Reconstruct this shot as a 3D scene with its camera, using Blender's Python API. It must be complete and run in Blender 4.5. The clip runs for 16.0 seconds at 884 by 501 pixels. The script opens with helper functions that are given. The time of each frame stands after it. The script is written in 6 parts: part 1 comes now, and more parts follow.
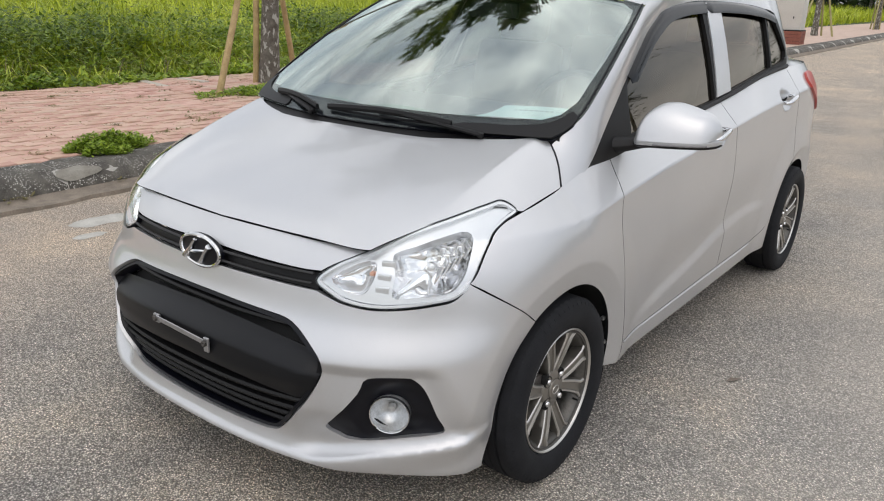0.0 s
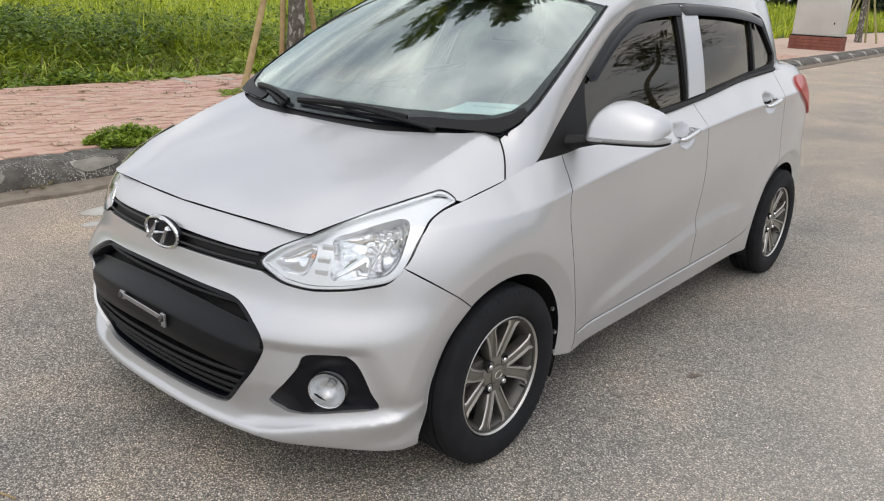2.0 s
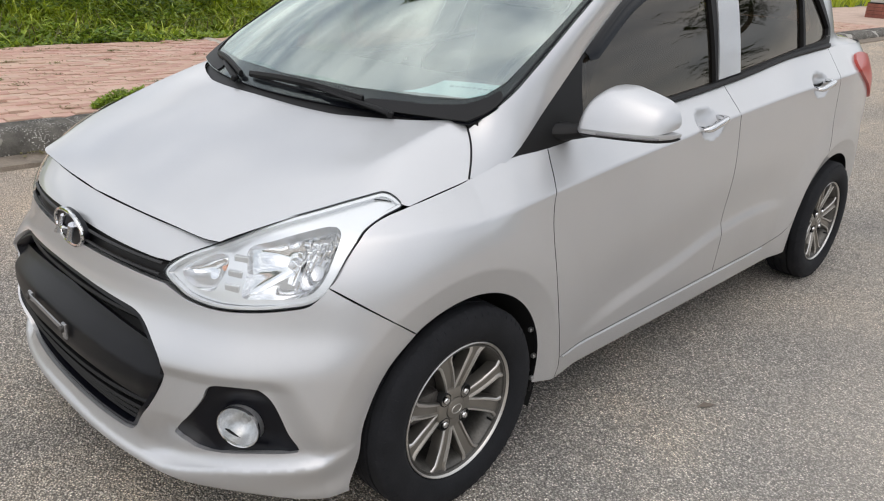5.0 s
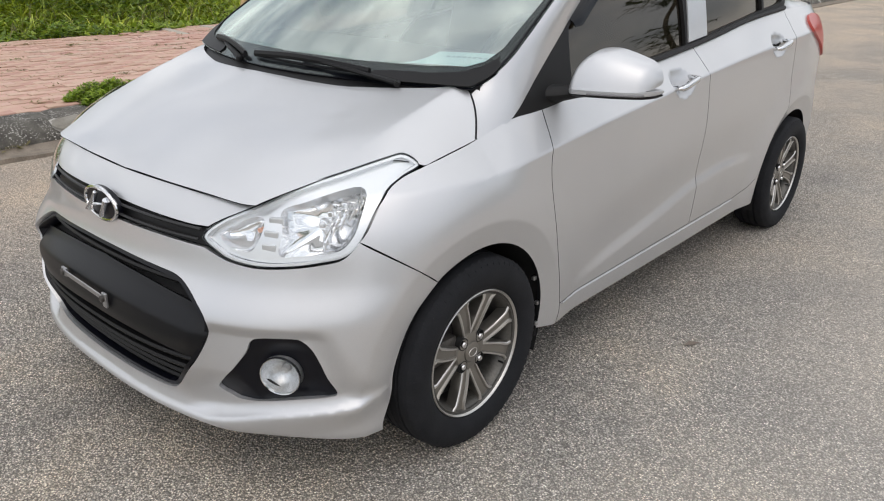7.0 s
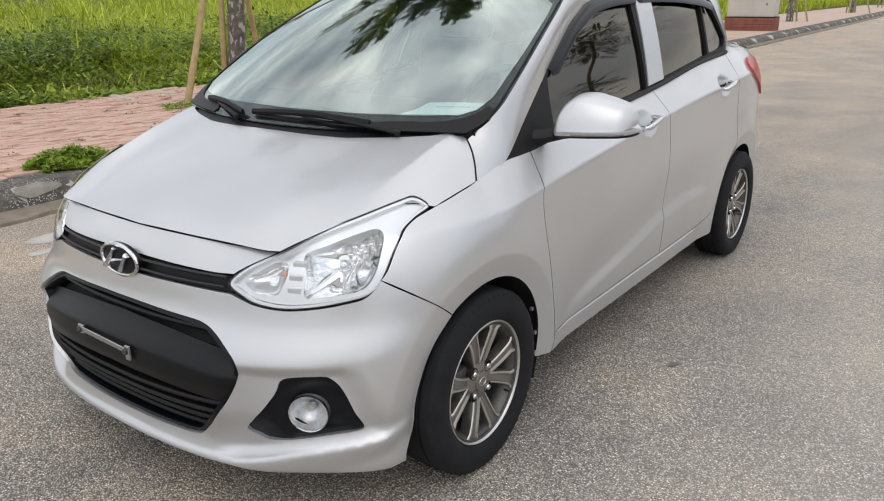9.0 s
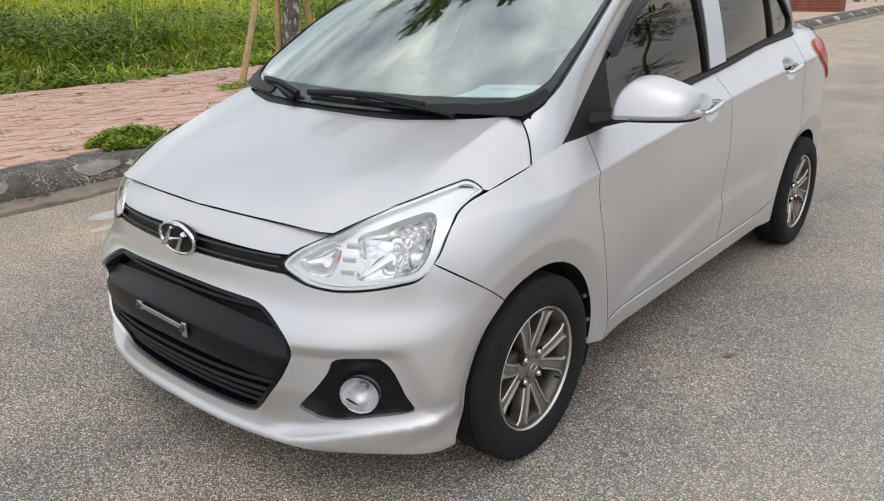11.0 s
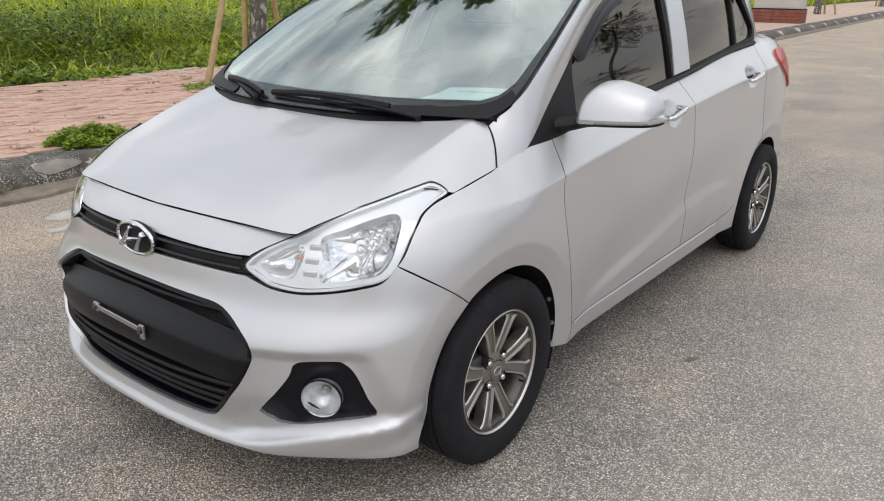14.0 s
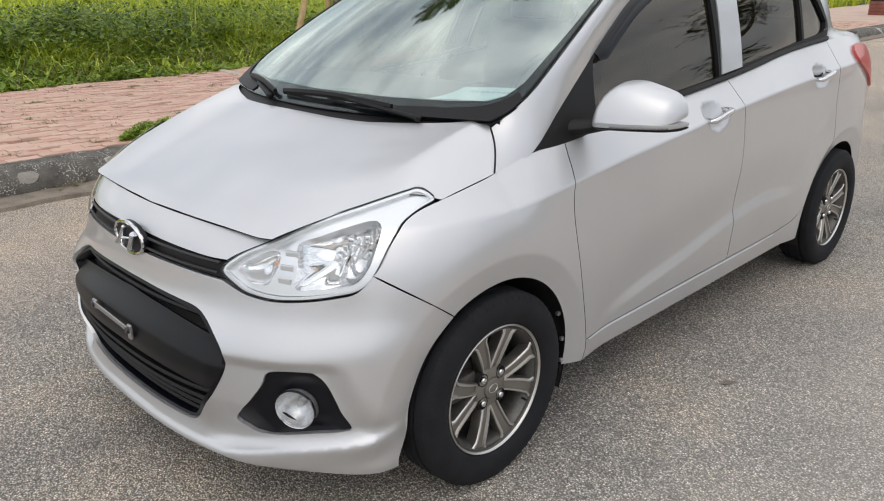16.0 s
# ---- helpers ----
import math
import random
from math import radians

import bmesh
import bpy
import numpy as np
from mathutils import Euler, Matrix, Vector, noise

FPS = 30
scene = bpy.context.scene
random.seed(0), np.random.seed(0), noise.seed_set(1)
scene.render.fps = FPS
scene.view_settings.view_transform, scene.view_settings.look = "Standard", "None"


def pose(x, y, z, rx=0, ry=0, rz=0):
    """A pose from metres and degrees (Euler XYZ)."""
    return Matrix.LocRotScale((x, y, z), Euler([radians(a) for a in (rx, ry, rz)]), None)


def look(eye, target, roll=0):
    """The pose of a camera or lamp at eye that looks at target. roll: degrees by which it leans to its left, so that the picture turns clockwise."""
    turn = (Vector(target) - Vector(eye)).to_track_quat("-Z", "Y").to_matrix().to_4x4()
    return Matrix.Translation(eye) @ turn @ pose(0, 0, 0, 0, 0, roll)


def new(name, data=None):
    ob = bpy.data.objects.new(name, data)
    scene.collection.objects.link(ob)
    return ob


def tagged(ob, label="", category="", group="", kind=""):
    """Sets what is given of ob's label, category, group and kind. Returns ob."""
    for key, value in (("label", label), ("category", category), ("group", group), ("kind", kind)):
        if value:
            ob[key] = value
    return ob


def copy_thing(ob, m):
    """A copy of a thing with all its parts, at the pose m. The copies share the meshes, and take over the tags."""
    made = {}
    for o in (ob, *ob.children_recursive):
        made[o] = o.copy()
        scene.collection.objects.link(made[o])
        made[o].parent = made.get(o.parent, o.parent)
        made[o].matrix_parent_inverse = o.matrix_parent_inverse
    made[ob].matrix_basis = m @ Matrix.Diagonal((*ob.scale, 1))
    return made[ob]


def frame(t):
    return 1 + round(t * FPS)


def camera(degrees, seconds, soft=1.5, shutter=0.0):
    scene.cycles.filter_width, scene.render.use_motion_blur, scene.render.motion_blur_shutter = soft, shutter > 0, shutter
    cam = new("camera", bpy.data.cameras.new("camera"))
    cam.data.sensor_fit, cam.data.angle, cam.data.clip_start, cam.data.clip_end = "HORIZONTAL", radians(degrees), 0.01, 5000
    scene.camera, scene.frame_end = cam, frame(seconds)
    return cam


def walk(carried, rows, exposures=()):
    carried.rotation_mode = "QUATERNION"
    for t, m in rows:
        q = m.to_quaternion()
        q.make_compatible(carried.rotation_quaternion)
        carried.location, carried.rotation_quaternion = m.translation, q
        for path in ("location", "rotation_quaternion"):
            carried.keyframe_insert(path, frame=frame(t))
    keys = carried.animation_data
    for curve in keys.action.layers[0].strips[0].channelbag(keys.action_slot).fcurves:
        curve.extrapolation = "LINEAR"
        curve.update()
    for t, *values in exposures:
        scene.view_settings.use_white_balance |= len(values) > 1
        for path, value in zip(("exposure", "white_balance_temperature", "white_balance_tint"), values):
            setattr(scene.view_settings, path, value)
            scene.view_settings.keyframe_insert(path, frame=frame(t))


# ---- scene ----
cam = camera(59.9, 16.0, soft=1.1)
PATH = [
    (0, (1.719, -1.791, 1.355), (0.578, -0.276, 0.719), 1.7),
    (0.5, (1.861, -1.868, 1.366), (0.721, -0.345, 0.749), 2.0),
    (1, (2.031, -1.894, 1.337), (0.873, -0.379, 0.734), 2.2),
    (1.5, (2.074, -1.853, 1.345), (0.887, -0.364, 0.731), 2.3),
    (2, (1.988, -1.712, 1.355), (0.771, -0.256, 0.722), 2.2),
    (2.5, (1.929, -1.591, 1.354), (0.683, -0.172, 0.694), 2.1),
    (3, (1.941, -1.468, 1.359), (0.669, -0.087, 0.671), 2.3),
    (3.5, (1.987, -1.321, 1.353), (0.684, 0.023, 0.648), 2.7),
    (4, (1.997, -1.253, 1.349), (0.674, 0.066, 0.637), 2.8),
    (4.2, (1.974, -1.243, 1.359), (0.653, 0.074, 0.639), 3.0),
    (6.3, (1.906, -1.34, 1.346), (0.677, 0.058, 0.616), 1.8),
    (6.5, (1.947, -1.384, 1.339), (0.729, 0.02, 0.602), 1.7),
    (7, (1.949, -1.471, 1.345), (0.739, -0.072, 0.585), 1.0),
    (7.5, (1.911, -1.573, 1.356), (0.747, -0.14, 0.587), -0.1),
    (8, (1.893, -1.647, 1.357), (0.814, -0.127, 0.633), -0.5),
    (8.5, (1.895, -1.687, 1.348), (0.823, -0.133, 0.687), -0.4),
    (9, (1.898, -1.686, 1.351), (0.772, -0.159, 0.718), -0.7),
    (9.5, (1.89, -1.685, 1.348), (0.73, -0.186, 0.71), -1.0),
    (10, (1.879, -1.681, 1.347), (0.695, -0.204, 0.701), -1.1),
    (12.3, (1.878, -1.69, 1.355), (0.645, -0.279, 0.654), -0.6),
    (12.5, (1.885, -1.699, 1.343), (0.656, -0.284, 0.644), -0.4),
    (13, (1.876, -1.696, 1.337), (0.664, -0.266, 0.641), -0.1),
    (13.5, (1.873, -1.67, 1.345), (0.695, -0.205, 0.662), 0.2),
    (14, (1.878, -1.668, 1.342), (0.726, -0.175, 0.677), 0.4),
    (14.5, (1.899, -1.64, 1.351), (0.737, -0.148, 0.699), 0.5),
    (15, (1.923, -1.553, 1.352), (0.706, -0.103, 0.708), 0.4),
    (15.5, (1.965, -1.47, 1.345), (0.678, -0.087, 0.687), -0.0),
    (16, (2.013, -1.399, 1.339), (0.676, -0.074, 0.664), -0.4),
]
walk(cam, [(t, look(eye, target, roll)) for t, eye, target, roll in PATH])

# ---------------------------------------------------------------- light
world = bpy.data.worlds.new("sky")
scene.world = world
world.use_nodes = True
wt = world.node_tree
wt.nodes.clear()
sky = wt.nodes.new("ShaderNodeTexSky")
sky.sky_type = "NISHITA"
sky.sun_disc = False
sky.sun_elevation, sky.sun_rotation = radians(57), radians(135)
sky.air_density, sky.dust_density, sky.ozone_density = 1.0, 2.5, 1.0
coord = wt.nodes.new("ShaderNodeTexCoord")
stretch = wt.nodes.new("ShaderNodeMapping")
stretch.inputs["Scale"].default_value = (1.0, 1.0, 2.2)
cloud = wt.nodes.new("ShaderNodeTexNoise")
cloud.inputs["Scale"].default_value = 2.6
cloud.inputs["Detail"].default_value = 6
cloud.inputs["Roughness"].default_value = 0.55
cloud.inputs["Distortion"].default_value = 0.4
cover = wt.nodes.new("ShaderNodeMapRange")
cover.inputs["From Min"].default_value, cover.inputs["From Max"].default_value = 0.36, 0.66
cover.inputs["To Min"].default_value, cover.inputs["To Max"].default_value = 0.40, 1.0
shade = wt.nodes.new("ShaderNodeTexNoise")
shade.inputs["Scale"].default_value = 4.5
shade.inputs["Detail"].default_value = 5
lumps = wt.nodes.new("ShaderNodeMapRange")
lumps.inputs["From Min"].default_value, lumps.inputs["From Max"].default_value = 0.34, 0.64
tone = wt.nodes.new("ShaderNodeMix")
tone.data_type = "RGBA"
tone.inputs[6].default_value = (6.6, 6.65, 6.8, 1)
tone.inputs[7].default_value = (11.8, 11.7, 11.6, 1)
mix = wt.nodes.new("ShaderNodeMix")
mix.data_type = "RGBA"
back = wt.nodes.new("ShaderNodeBackground")
back.inputs["Strength"].default_value = 0.133
out = wt.nodes.new("ShaderNodeOutputWorld")
link = wt.links.new
link(coord.outputs["Generated"], stretch.inputs["Vector"])
link(stretch.outputs["Vector"], cloud.inputs["Vector"])
link(stretch.outputs["Vector"], shade.inputs["Vector"])
link(cloud.outputs["Fac"], cover.inputs["Value"])
link(shade.outputs["Fac"], lumps.inputs["Value"])
link(lumps.outputs["Result"], tone.inputs[0])
link(cover.outputs["Result"], mix.inputs[0])
link(sky.outputs["Color"], mix.inputs[6])
link(tone.outputs[2], mix.inputs[7])
# an overcast sky is brighter overhead than near the horizon
height = wt.nodes.new("ShaderNodeSeparateXYZ")
rise = wt.nodes.new("ShaderNodeMapRange")
rise.inputs["To Min"].default_value, rise.inputs["To Max"].default_value = 0.78, 1.26
vault = wt.nodes.new("ShaderNodeVectorMath")
vault.operation = "SCALE"
link(coord.outputs["Generated"], height.inputs["Vector"])
link(height.outputs["Z"], rise.inputs["Value"])
link(mix.outputs[2], vault.inputs[0])
link(rise.outputs["Result"], vault.inputs["Scale"])
link(vault.outputs["Vector"], back.inputs["Color"])
link(back.outputs["Background"], out.inputs["Surface"])

sun_data = bpy.data.lights.new("sun", "SUN")
sun_data.energy, sun_data.angle, sun_data.color = 0.18, radians(50), (1.0, 0.95, 0.88)
sun = new("sun", sun_data)
sun.matrix_world = look((6.5, -6.5, 14.0), (0, 0, 0))

# ---------------------------------------------------------------- materials
def material(name, colour=(0.5, 0.5, 0.5), rough=0.5, metal=0.0, **more):
    m = bpy.data.materials.new(name)
    m.use_nodes = True
    b = m.node_tree.nodes["Principled BSDF"]
    b.inputs["Base Color"].default_value = (*colour, 1)
    b.inputs["Roughness"].default_value = rough
    b.inputs["Metallic"].default_value = metal
    for key, value in more.items():
        b.inputs[key.replace("_", " ")].default_value = value
    return m


def node(m, kind, **values):
    n = m.node_tree.nodes.new(kind)
    for key, value in values.items():
        n.inputs[key.replace("_", " ")].default_value = value
    return n


def place(m, scale=(1, 1, 1)):
    c = node(m, "ShaderNodeTexCoord")
    g = node(m, "ShaderNodeMapping")
    g.inputs["Scale"].default_value = scale
    m.node_tree.links.new(c.outputs["Object"], g.inputs["Vector"])
    return g.outputs["Vector"]


def noise_at(m, vector, scale, detail=4, rough=0.55):
    n = node(m, "ShaderNodeTexNoise", Scale=scale, Detail=detail, Roughness=rough)
    m.node_tree.links.new(vector, n.inputs["Vector"])
    return n.outputs["Fac"]


def ramp(m, fac, stops):
    r = node(m, "ShaderNodeValToRGB")
    els = r.color_ramp.elements
    while len(els) < len(stops):
        els.new(0.5)
    for e, (pos, col) in zip(els, stops):
        e.position, e.color = pos, (*col, 1)
    m.node_tree.links.new(fac, r.inputs["Fac"])
    return r.outputs["Color"]


def blend(m, fac, a, b, how="MIX"):
    x = node(m, "ShaderNodeMix")
    x.data_type, x.blend_type = "RGBA", how
    for value, i in ((fac, 0), (a, 6), (b, 7)):
        if isinstance(value, (int, float)):
            x.inputs[i].default_value = value
        elif isinstance(value, tuple):
            x.inputs[i].default_value = (*value, 1)
        else:
            m.node_tree.links.new(value, x.inputs[i])
    return x.outputs[2]


def to(m, socket, name):
    m.node_tree.links.new(socket, m.node_tree.nodes["Principled BSDF"].inputs[name])


def bumped(m, height, strength=0.3, distance=0.01):
    b = node(m, "ShaderNodeBump", Strength=strength, Distance=distance)
    m.node_tree.links.new(height, b.inputs["Height"])
    to(m, b.outputs["Normal"], "Normal")


def worn(name, dark, light, scale, rough=0.7, fine=60, bump=0.3, distance=0.004, metal=0.0):
    """A surface with stains at one scale and grain at another."""
    m = material(name, light, rough, metal)
    v = place(m)
    a, g = noise_at(m, v, scale), noise_at(m, v, fine, 3)
    c = ramp(m, a, [(0.3, dark), (0.7, light)])
    c = blend(m, 0.35, c, ramp(m, g, [(0.3, tuple(q * 0.75 for q in dark)), (0.7, light)]))
    to(m, c, "Base Color")
    bumped(m, g, bump, distance)
    return m


def silver_paint():
    m = material("silver_paint", (0.70, 0.715, 0.74), 0.42, 0.72, Coat_Weight=0.9, Coat_Roughness=0.03)
    v = place(m)
    flake = noise_at(m, v, 1400, 1)
    dust = noise_at(m, v, 3.0, 6)
    c = ramp(m, flake, [(0.35, (0.572, 0.580, 0.594)), (0.65, (0.678, 0.686, 0.700))])
    c = blend(m, ramp(m, dust, [(0.45, (0, 0, 0)), (0.75, (0.14, 0.14, 0.14))]), c, (0.52, 0.515, 0.50))
    to(m, c, "Base Color")
    r = ramp(m, dust, [(0.35, (0.40, 0.40, 0.40)), (0.75, (0.47, 0.47, 0.47))])
    to(m, r, "Roughness")
    return m


def pane(name, tint, gloss=1.5, sheen=(0.91, 0.99, 0.95)):
    """Thin glass: it lets light through tinted, and mirrors by its slant."""
    m = bpy.data.materials.new(name)
    m.use_nodes = True
    t = m.node_tree
    t.nodes.clear()
    o = t.nodes.new("ShaderNodeOutputMaterial")
    a = t.nodes.new("ShaderNodeBsdfTransparent")
    a.inputs["Color"].default_value = (*tint, 1)
    b = t.nodes.new("ShaderNodeBsdfGlossy")
    b.inputs["Roughness"].default_value = 0.005
    b.inputs["Color"].default_value = (*sheen, 1)
    w = t.nodes.new("ShaderNodeLayerWeight")
    w.inputs["Blend"].default_value = 0.5
    p = t.nodes.new("ShaderNodeMath")
    p.operation = "POWER"
    p.inputs[1].default_value = 4.6
    f = t.nodes.new("ShaderNodeMapRange")
    f.inputs["To Min"].default_value = ((gloss - 1) / (gloss + 1)) ** 2
    t.links.new(w.outputs["Facing"], p.inputs[0])
    t.links.new(p.outputs[0], f.inputs["Value"])
    x = t.nodes.new("ShaderNodeMixShader")
    t.links.new(f.outputs["Result"], x.inputs["Fac"])
    t.links.new(a.outputs["BSDF"], x.inputs[1])
    t.links.new(b.outputs["BSDF"], x.inputs[2])
    t.links.new(x.outputs["Shader"], o.inputs["Surface"])
    return m


def asphalt():
    m = material("asphalt", (0.2, 0.2, 0.19), 0.85)
    v = place(m)
    stones = node(m, "ShaderNodeTexVoronoi", Scale=165)
    m.node_tree.links.new(v, stones.inputs["Vector"])
    chips = node(m, "ShaderNodeTexVoronoi", Scale=260)
    m.node_tree.links.new(v, chips.inputs["Vector"])
    grit = noise_at(m, v, 330, 2, 0.8)
    patch = noise_at(m, v, 0.55, 6, 0.66)
    stain = noise_at(m, v, 1.9, 6, 0.68)
    sep = node(m, "ShaderNodeSeparateColor")
    m.node_tree.links.new(stones.outputs["Color"], sep.inputs["Color"])
    sep2 = node(m, "ShaderNodeSeparateColor")
    m.node_tree.links.new(chips.outputs["Color"], sep2.inputs["Color"])
    c = ramp(m, sep.outputs["Red"], [(0.0, (0.044, 0.041, 0.038)), (0.4, (0.19, 0.181, 0.167)), (0.8, (0.44, 0.42, 0.387)), (1.0, (0.95, 0.92, 0.86))])
    c = blend(m, 0.40, c, ramp(m, sep2.outputs["Green"], [(0.0, (0.03, 0.03, 0.028)), (0.5, (0.21, 0.202, 0.188)), (1.0, (0.80, 0.765, 0.71))]))
    c = blend(m, 0.25, c, ramp(m, grit, [(0.38, (0.04, 0.039, 0.036)), (0.62, (0.60, 0.575, 0.53))]))
    c = blend(m, ramp(m, patch, [(0.40, (0, 0, 0)), (0.66, (0.72, 0.72, 0.72))]), c, blend(m, 0.55, c, (0.50, 0.43, 0.345)))
    c = blend(m, ramp(m, stain, [(0.30, (0.40, 0.40, 0.40)), (0.47, (0, 0, 0))]), c, (0.20, 0.192, 0.18))
    pit = ramp(m, stones.outputs["Distance"], [(0.20, (1.20, 1.20, 1.20)), (0.62, (0.36, 0.36, 0.36))])
    fines = noise_at(m, v, 700, 1, 0.5)
    pit = blend(m, 1.0, pit, ramp(m, fines, [(0.35, (0.50, 0.50, 0.50)), (0.62, (1.48, 1.48, 1.48))]), "MULTIPLY")
    # dust along the kerb
    w0 = node(m, "ShaderNodeSeparateXYZ")
    m.node_tree.links.new(v, w0.inputs["Vector"])
    near = node(m, "ShaderNodeMapRange")
    near.inputs["From Min"].default_value, near.inputs["From Max"].default_value = -0.7, -2.4
    m.node_tree.links.new(w0.outputs["X"], near.inputs["Value"])
    c = blend(m, near.outputs["Result"], c, blend(m, ramp(m, stain, [(0.30, (0.50, 0.50, 0.50)), (0.65, (0.86, 0.86, 0.86))]), c, (0.46, 0.385, 0.31)))
    # drifted dust on the further stretch of the road
    w = node(m, "ShaderNodeSeparateXYZ")
    m.node_tree.links.new(v, w.inputs["Vector"])
    far = node(m, "ShaderNodeMapRange")
    far.inputs["From Min"].default_value, far.inputs["From Max"].default_value = 1.5, 11.0
    m.node_tree.links.new(w.outputs["Y"], far.inputs["Value"])
    c = blend(m, far.outputs["Result"], c, blend(m, ramp(m, patch, [(0.30, (0.45, 0.45, 0.45)), (0.65, (0.80, 0.80, 0.80))]), c, (0.50, 0.43, 0.35)))
    c = blend(m, 1.0, blend(m, 1.0, c, pit, "MULTIPLY"), (1.80, 1.77, 1.74), "MULTIPLY")
    broad = noise_at(m, v, 1.05, 6, 0.64)
    c = blend(m, 1.0, c, ramp(m, broad, [(0.36, (0.84, 0.84, 0.85)), (0.50, (0.98, 0.97, 0.96)), (0.64, (1.15, 1.11, 1.05))]), "MULTIPLY")
    lane = node(m, "ShaderNodeMapRange")
    lane.inputs["From Min"].default_value, lane.inputs["From Max"].default_value = 0.7, 2.2
    m.node_tree.links.new(w0.outputs["X"], lane.inputs["Value"])
    c = blend(m, lane.outputs["Result"], c, blend(m, ramp(m, patch, [(0.30, (0.34, 0.34, 0.34)), (0.62, (0.62, 0.62, 0.62))]), c, (0.72, 0.66, 0.585)))
    to(m, c, "Base Color")
    bumped(m, stones.outputs["Distance"], 0.9, 0.008)
    return m


PAINT = silver_paint()
PANEL = worn("satin_black_plastic", (0.0045, 0.005, 0.0065), (0.008, 0.0085, 0.0105), 7, 0.40, 600, 0.1, 0.001)
BLACK = worn("black_plastic", (0.0065, 0.0065, 0.007), (0.011, 0.011, 0.012), 9, 0.5, 500, 0.12, 0.001)
SATIN = worn("satin_grey_plastic", (0.030, 0.030, 0.031), (0.045, 0.045, 0.046), 7, 0.42, 600, 0.1, 0.001)
GLOSS = material("gloss_black_plastic", (0.004, 0.0045, 0.008), 0.34)
DARK = material("dark_void", (0.012, 0.012, 0.012), 0.9)
VISOR = material("smoked_acrylic", (0.004, 0.0045, 0.006), 0.13)
SKIRT = material("dull_silver_plastic", (0.50, 0.51, 0.52), 0.4, 0.4)
VISOR.node_tree.nodes["Principled BSDF"].inputs["Specular IOR Level"].default_value = 0.3
LEAF = material("withered_leaf", (0.19, 0.155, 0.125), 0.8)
CHROME = material("chrome", (0.74, 0.745, 0.755), 0.09, 1.0)
REFLECTOR = material("lamp_reflector", (0.90, 0.905, 0.92), 0.10, 0.9)
LAMP_WHITE = material("lamp_bezel", (0.80, 0.81, 0.83), 0.26, 0.6, Coat_Weight=0.4)
LAMP_GREY = material("smoked_indicator_lens", (0.20, 0.20, 0.21), 0.25)
AMBER = material("amber_bulb", (0.75, 0.40, 0.28), 0.2)
RED = material("red_lens", (0.52, 0.075, 0.06), 0.30, Coat_Weight=0.15)
# rubber of tyres and seals; on panel edges it paints the gaps' shade
RUBBER_AND_SHADE = worn("rubber_and_gap_shade", (0.0075, 0.0082, 0.0102), (0.0165, 0.0176, 0.021), 14, 0.8, 220, 0.25, 0.002)
ALLOY = material("alloy", (0.27, 0.255, 0.23), 0.33, 0.8, Coat_Weight=0.3)
ALLOY_EDGE = material("machined_alloy", (0.62, 0.605, 0.58), 0.34, 0.9)
# alloy darkened to paint in the shade behind the spokes
BARREL = worn("shaded_alloy", (0.075, 0.072, 0.066), (0.15, 0.145, 0.135), 20, 0.45, 150, 0.2, 0.002, 0.6)
SILVERED = worn("silvered_bowl", (0.55, 0.56, 0.57), (0.82, 0.83, 0.85), 60, 0.30, 180, 0.25, 0.002, 0.8)
IRON = worn("brake_iron", (0.06, 0.055, 0.05), (0.16, 0.15, 0.14), 30, 0.55, 200, 0.3, 0.002, 0.6)
LENS = pane("clear_lens", (0.97, 0.98, 0.98), 1.45)
SCREEN = pane("windscreen_glass", (0.92, 0.96, 0.94), 1.55)
FILM = pane("reflective_film", (0.84, 0.90, 0.87), 4.3, (0.88, 0.97, 0.93))
TINT = pane("tinted_side_glass", (0.24, 0.21, 0.17), 2.0, (1.0, 0.92, 0.82))
RUBBER_AND_SHADE.node_tree.nodes["Principled BSDF"].inputs["Specular IOR Level"].default_value = 0.30
for m in (BLACK, SATIN, GLOSS, PANEL):
    m.node_tree.nodes["Principled BSDF"].inputs["Specular IOR Level"].default_value = 0.28
ROAD = asphalt()
DASH = worn("dashboard_vinyl", (0.035, 0.036, 0.037), (0.055, 0.056, 0.058), 6, 0.6, 400, 0.2, 0.001)
FABRIC = worn("seat_fabric", (0.30, 0.27, 0.22), (0.40, 0.36, 0.30), 10, 0.85, 300, 0.3, 0.002)
PAPER = material("pale_blue_paper", (0.66, 0.88, 0.90), 0.7)
INK = material("faded_ink", (0.22, 0.42, 0.46), 0.7)
STEEL = worn("galvanised_steel", (0.34, 0.34, 0.345), (0.52, 0.52, 0.53), 40, 0.35, 200, 0.1, 0.001, 0.8)

# ---------------------------------------------------------------- car surfaces
def pchip(xs, ys):
    """A smooth curve through a short table, with no overshoot."""
    xs, ys = np.array(xs, float), np.array(ys, float)
    h = np.diff(xs)
    s = np.diff(ys) / h
    m = np.zeros(len(xs))
    m[0], m[-1] = s[0], s[-1]
    for i in range(1, len(xs) - 1):
        if s[i - 1] * s[i] > 0:
            w1, w2 = 2 * h[i] + h[i - 1], h[i] + 2 * h[i - 1]
            m[i] = (w1 + w2) / (w1 / s[i - 1] + w2 / s[i])

    def f(q):
        q = np.clip(np.asarray(q, float), xs[0], xs[-1])
        i = np.clip(np.searchsorted(xs, q) - 1, 0, len(xs) - 2)
        t = (q - xs[i]) / h[i]
        return (ys[i] * (1 + 2 * t) * (1 - t) ** 2 + h[i] * m[i] * t * (1 - t) ** 2
                + ys[i + 1] * t * t * (3 - 2 * t) + h[i] * m[i + 1] * t * t * (t - 1))
    return f


